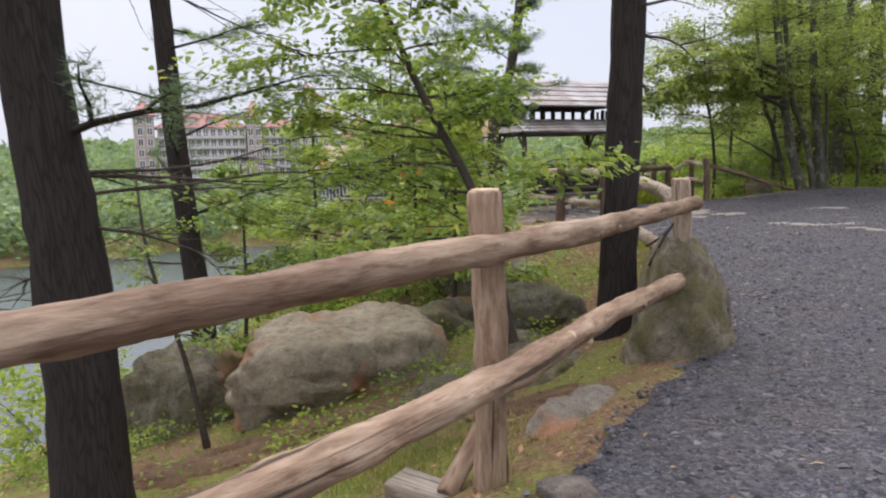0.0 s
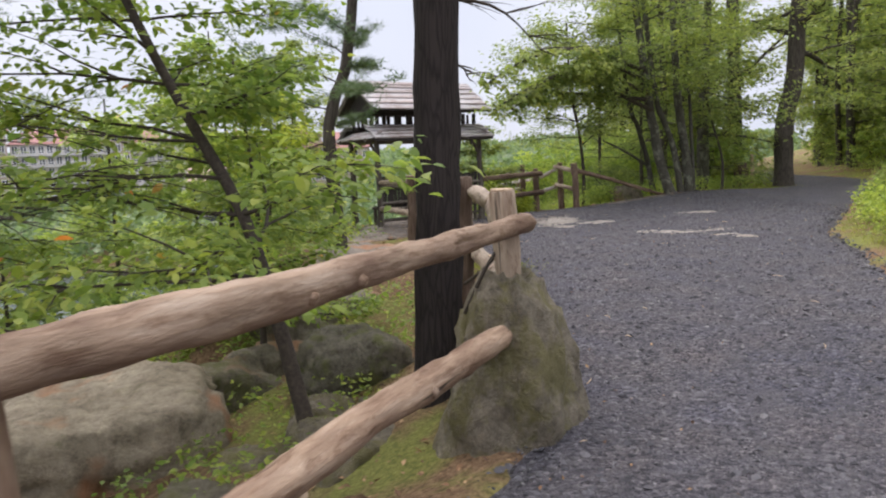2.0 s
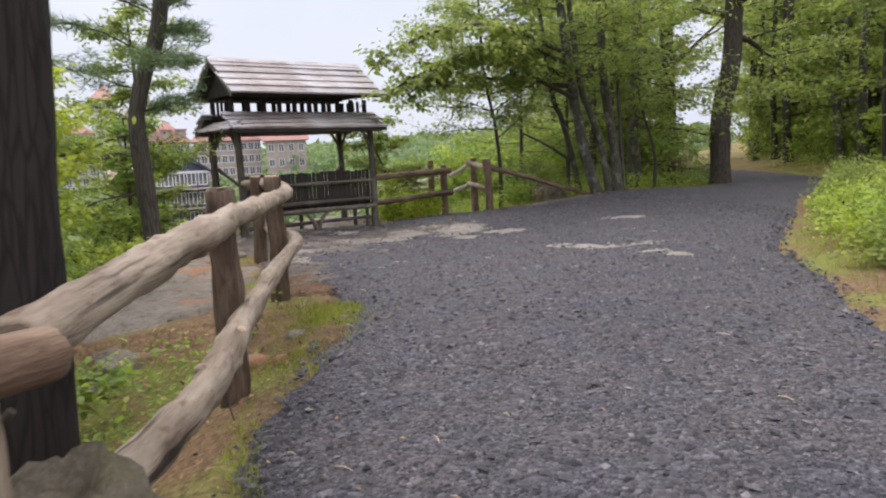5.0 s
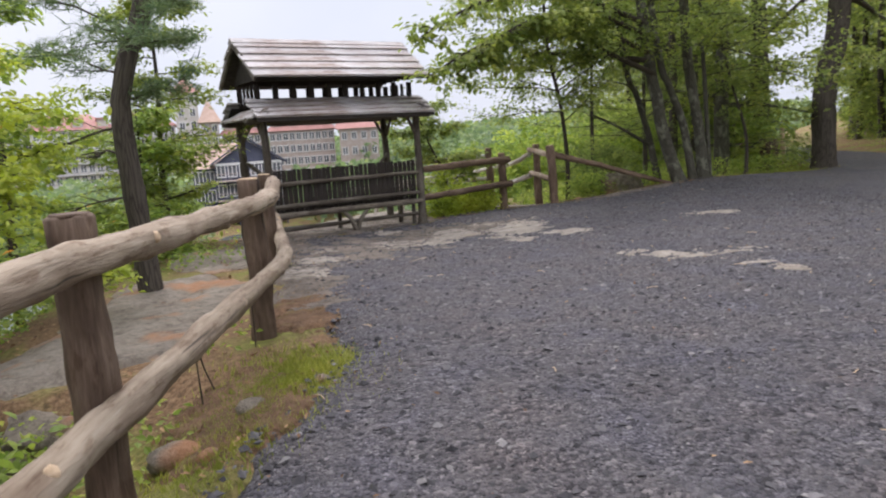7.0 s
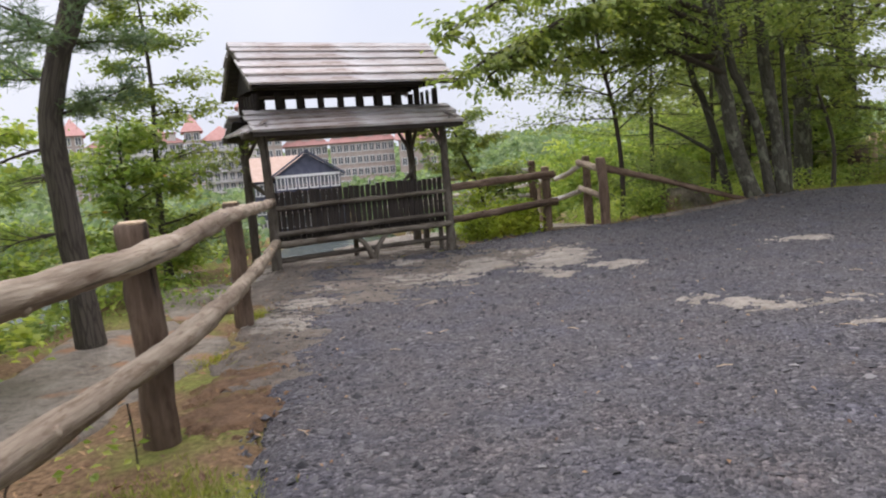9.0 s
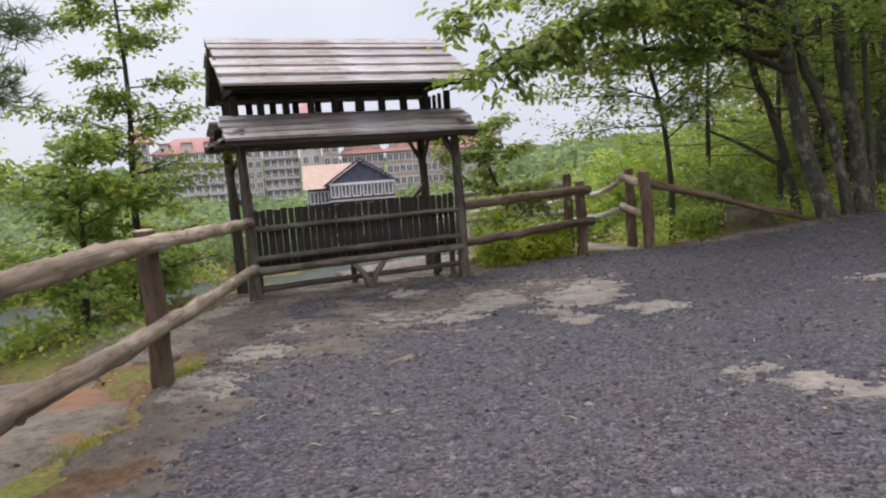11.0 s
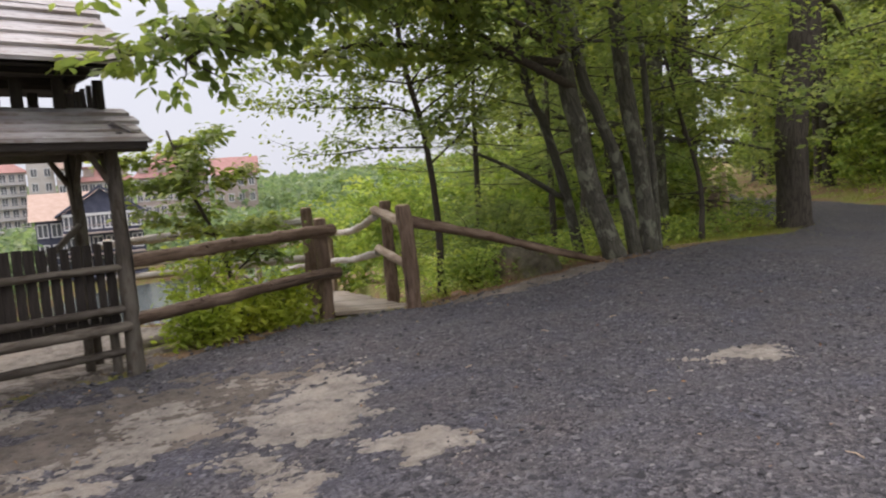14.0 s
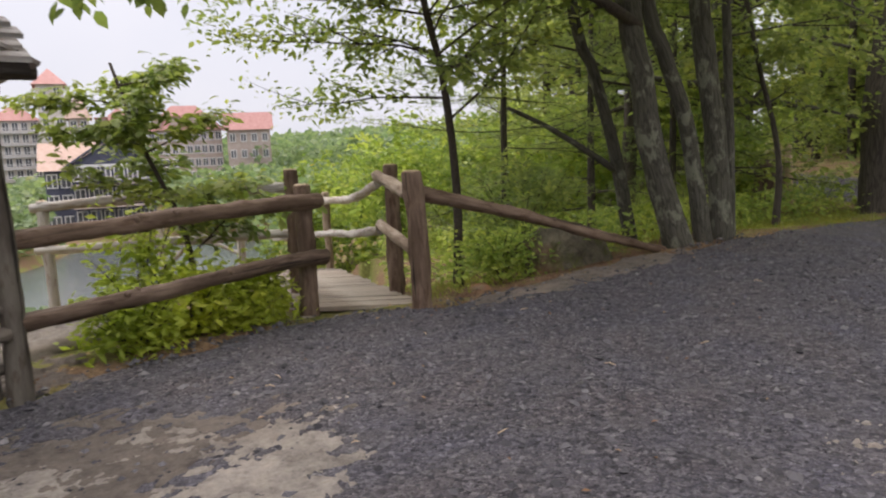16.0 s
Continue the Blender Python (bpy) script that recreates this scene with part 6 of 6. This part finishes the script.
barn = block(13.0, 8.6, 112, -9.4, -0.6, 3, 5, 3.9, "navy", "orangeroof", "pavilion", "dark navy lakeside pavilion with a tan gabled roof", False, 0, 12.0, True)
a, b = bearing(11.2, 111.2), bearing(6.0, 111.2)
ux = (b - a).normalized()
m = pose(a.x, a.y, -9.4, 0, 0, math.degrees(math.atan2(ux.y, ux.x)))
w = (b - a).length
g = Geo()
for d in (-3.0, 0.6):
    for x, z in ((0, 0), (w, 0), (w, 9.5), (w / 2, 12.8), (0, 9.5)):
        g.v.append(m @ Vector((x, d, z)))
        g.g.append((x, d, z))
g.f = [(0, 1, 2, 3, 4), (9, 8, 7, 6, 5), (0, 5, 6, 1), (1, 6, 7, 2), (4, 9, 5, 0)]
part("gable_front", g, "navy", barn, soft=False)
for s in (0, 1):
    g = Geo()
    x0, x1 = (-0.8, w / 2) if s == 0 else (w / 2, w + 0.8)
    z0, z1 = (9.1, 13.0) if s == 0 else (13.0, 9.1)
    for d in (-3.8, 1.0):
        for dz in (0.0, 0.3):
            for x, z in ((x0, z0), (x1, z1)):
                g.v.append(m @ Vector((x, d, z + dz)))
                g.g.append((x, d, z))
    g.f = [(0, 1, 3, 2), (4, 6, 7, 5), (2, 3, 7, 6), (0, 4, 5, 1), (0, 2, 6, 4), (1, 5, 7, 3)]
    part("gable_roof", g, "navy", barn, soft=False)
for i in range(3):
    part("deck", Geo().box(m @ pose(w / 2, -4.2, 0.8 + 3.0 * i), w, 2.4, 0.2), "stonewall" if i else "navy", barn, soft=False)
    part("deck_rail", Geo().box(m @ pose(w / 2, -5.3, 1.9 + 3.0 * i), w, 0.1, 0.1), "stonewall", barn, soft=False)
for j in range(8):
    part("deck_post", Geo().box(m @ pose(w * j / 7, -5.2, 2.0), 0.16, 0.16, 5.0), "navy", barn, soft=False)
for i in range(3):
    for j in range(6):
        wo = new("window", WIN)
        wo.parent = barn
        wo.matrix_basis = Matrix.Translation(-barn.location) @ m @ pose(w * (j + 0.5) / 6, -3.06, 2.3 + 3.0 * i)
        fo = new("window_frame", WINF)
        fo.parent = wo
part("eave_trim", Geo().box(m @ pose(w / 2, -3.2, 9.35), w, 0.3, 0.35), "white", barn, soft=False)
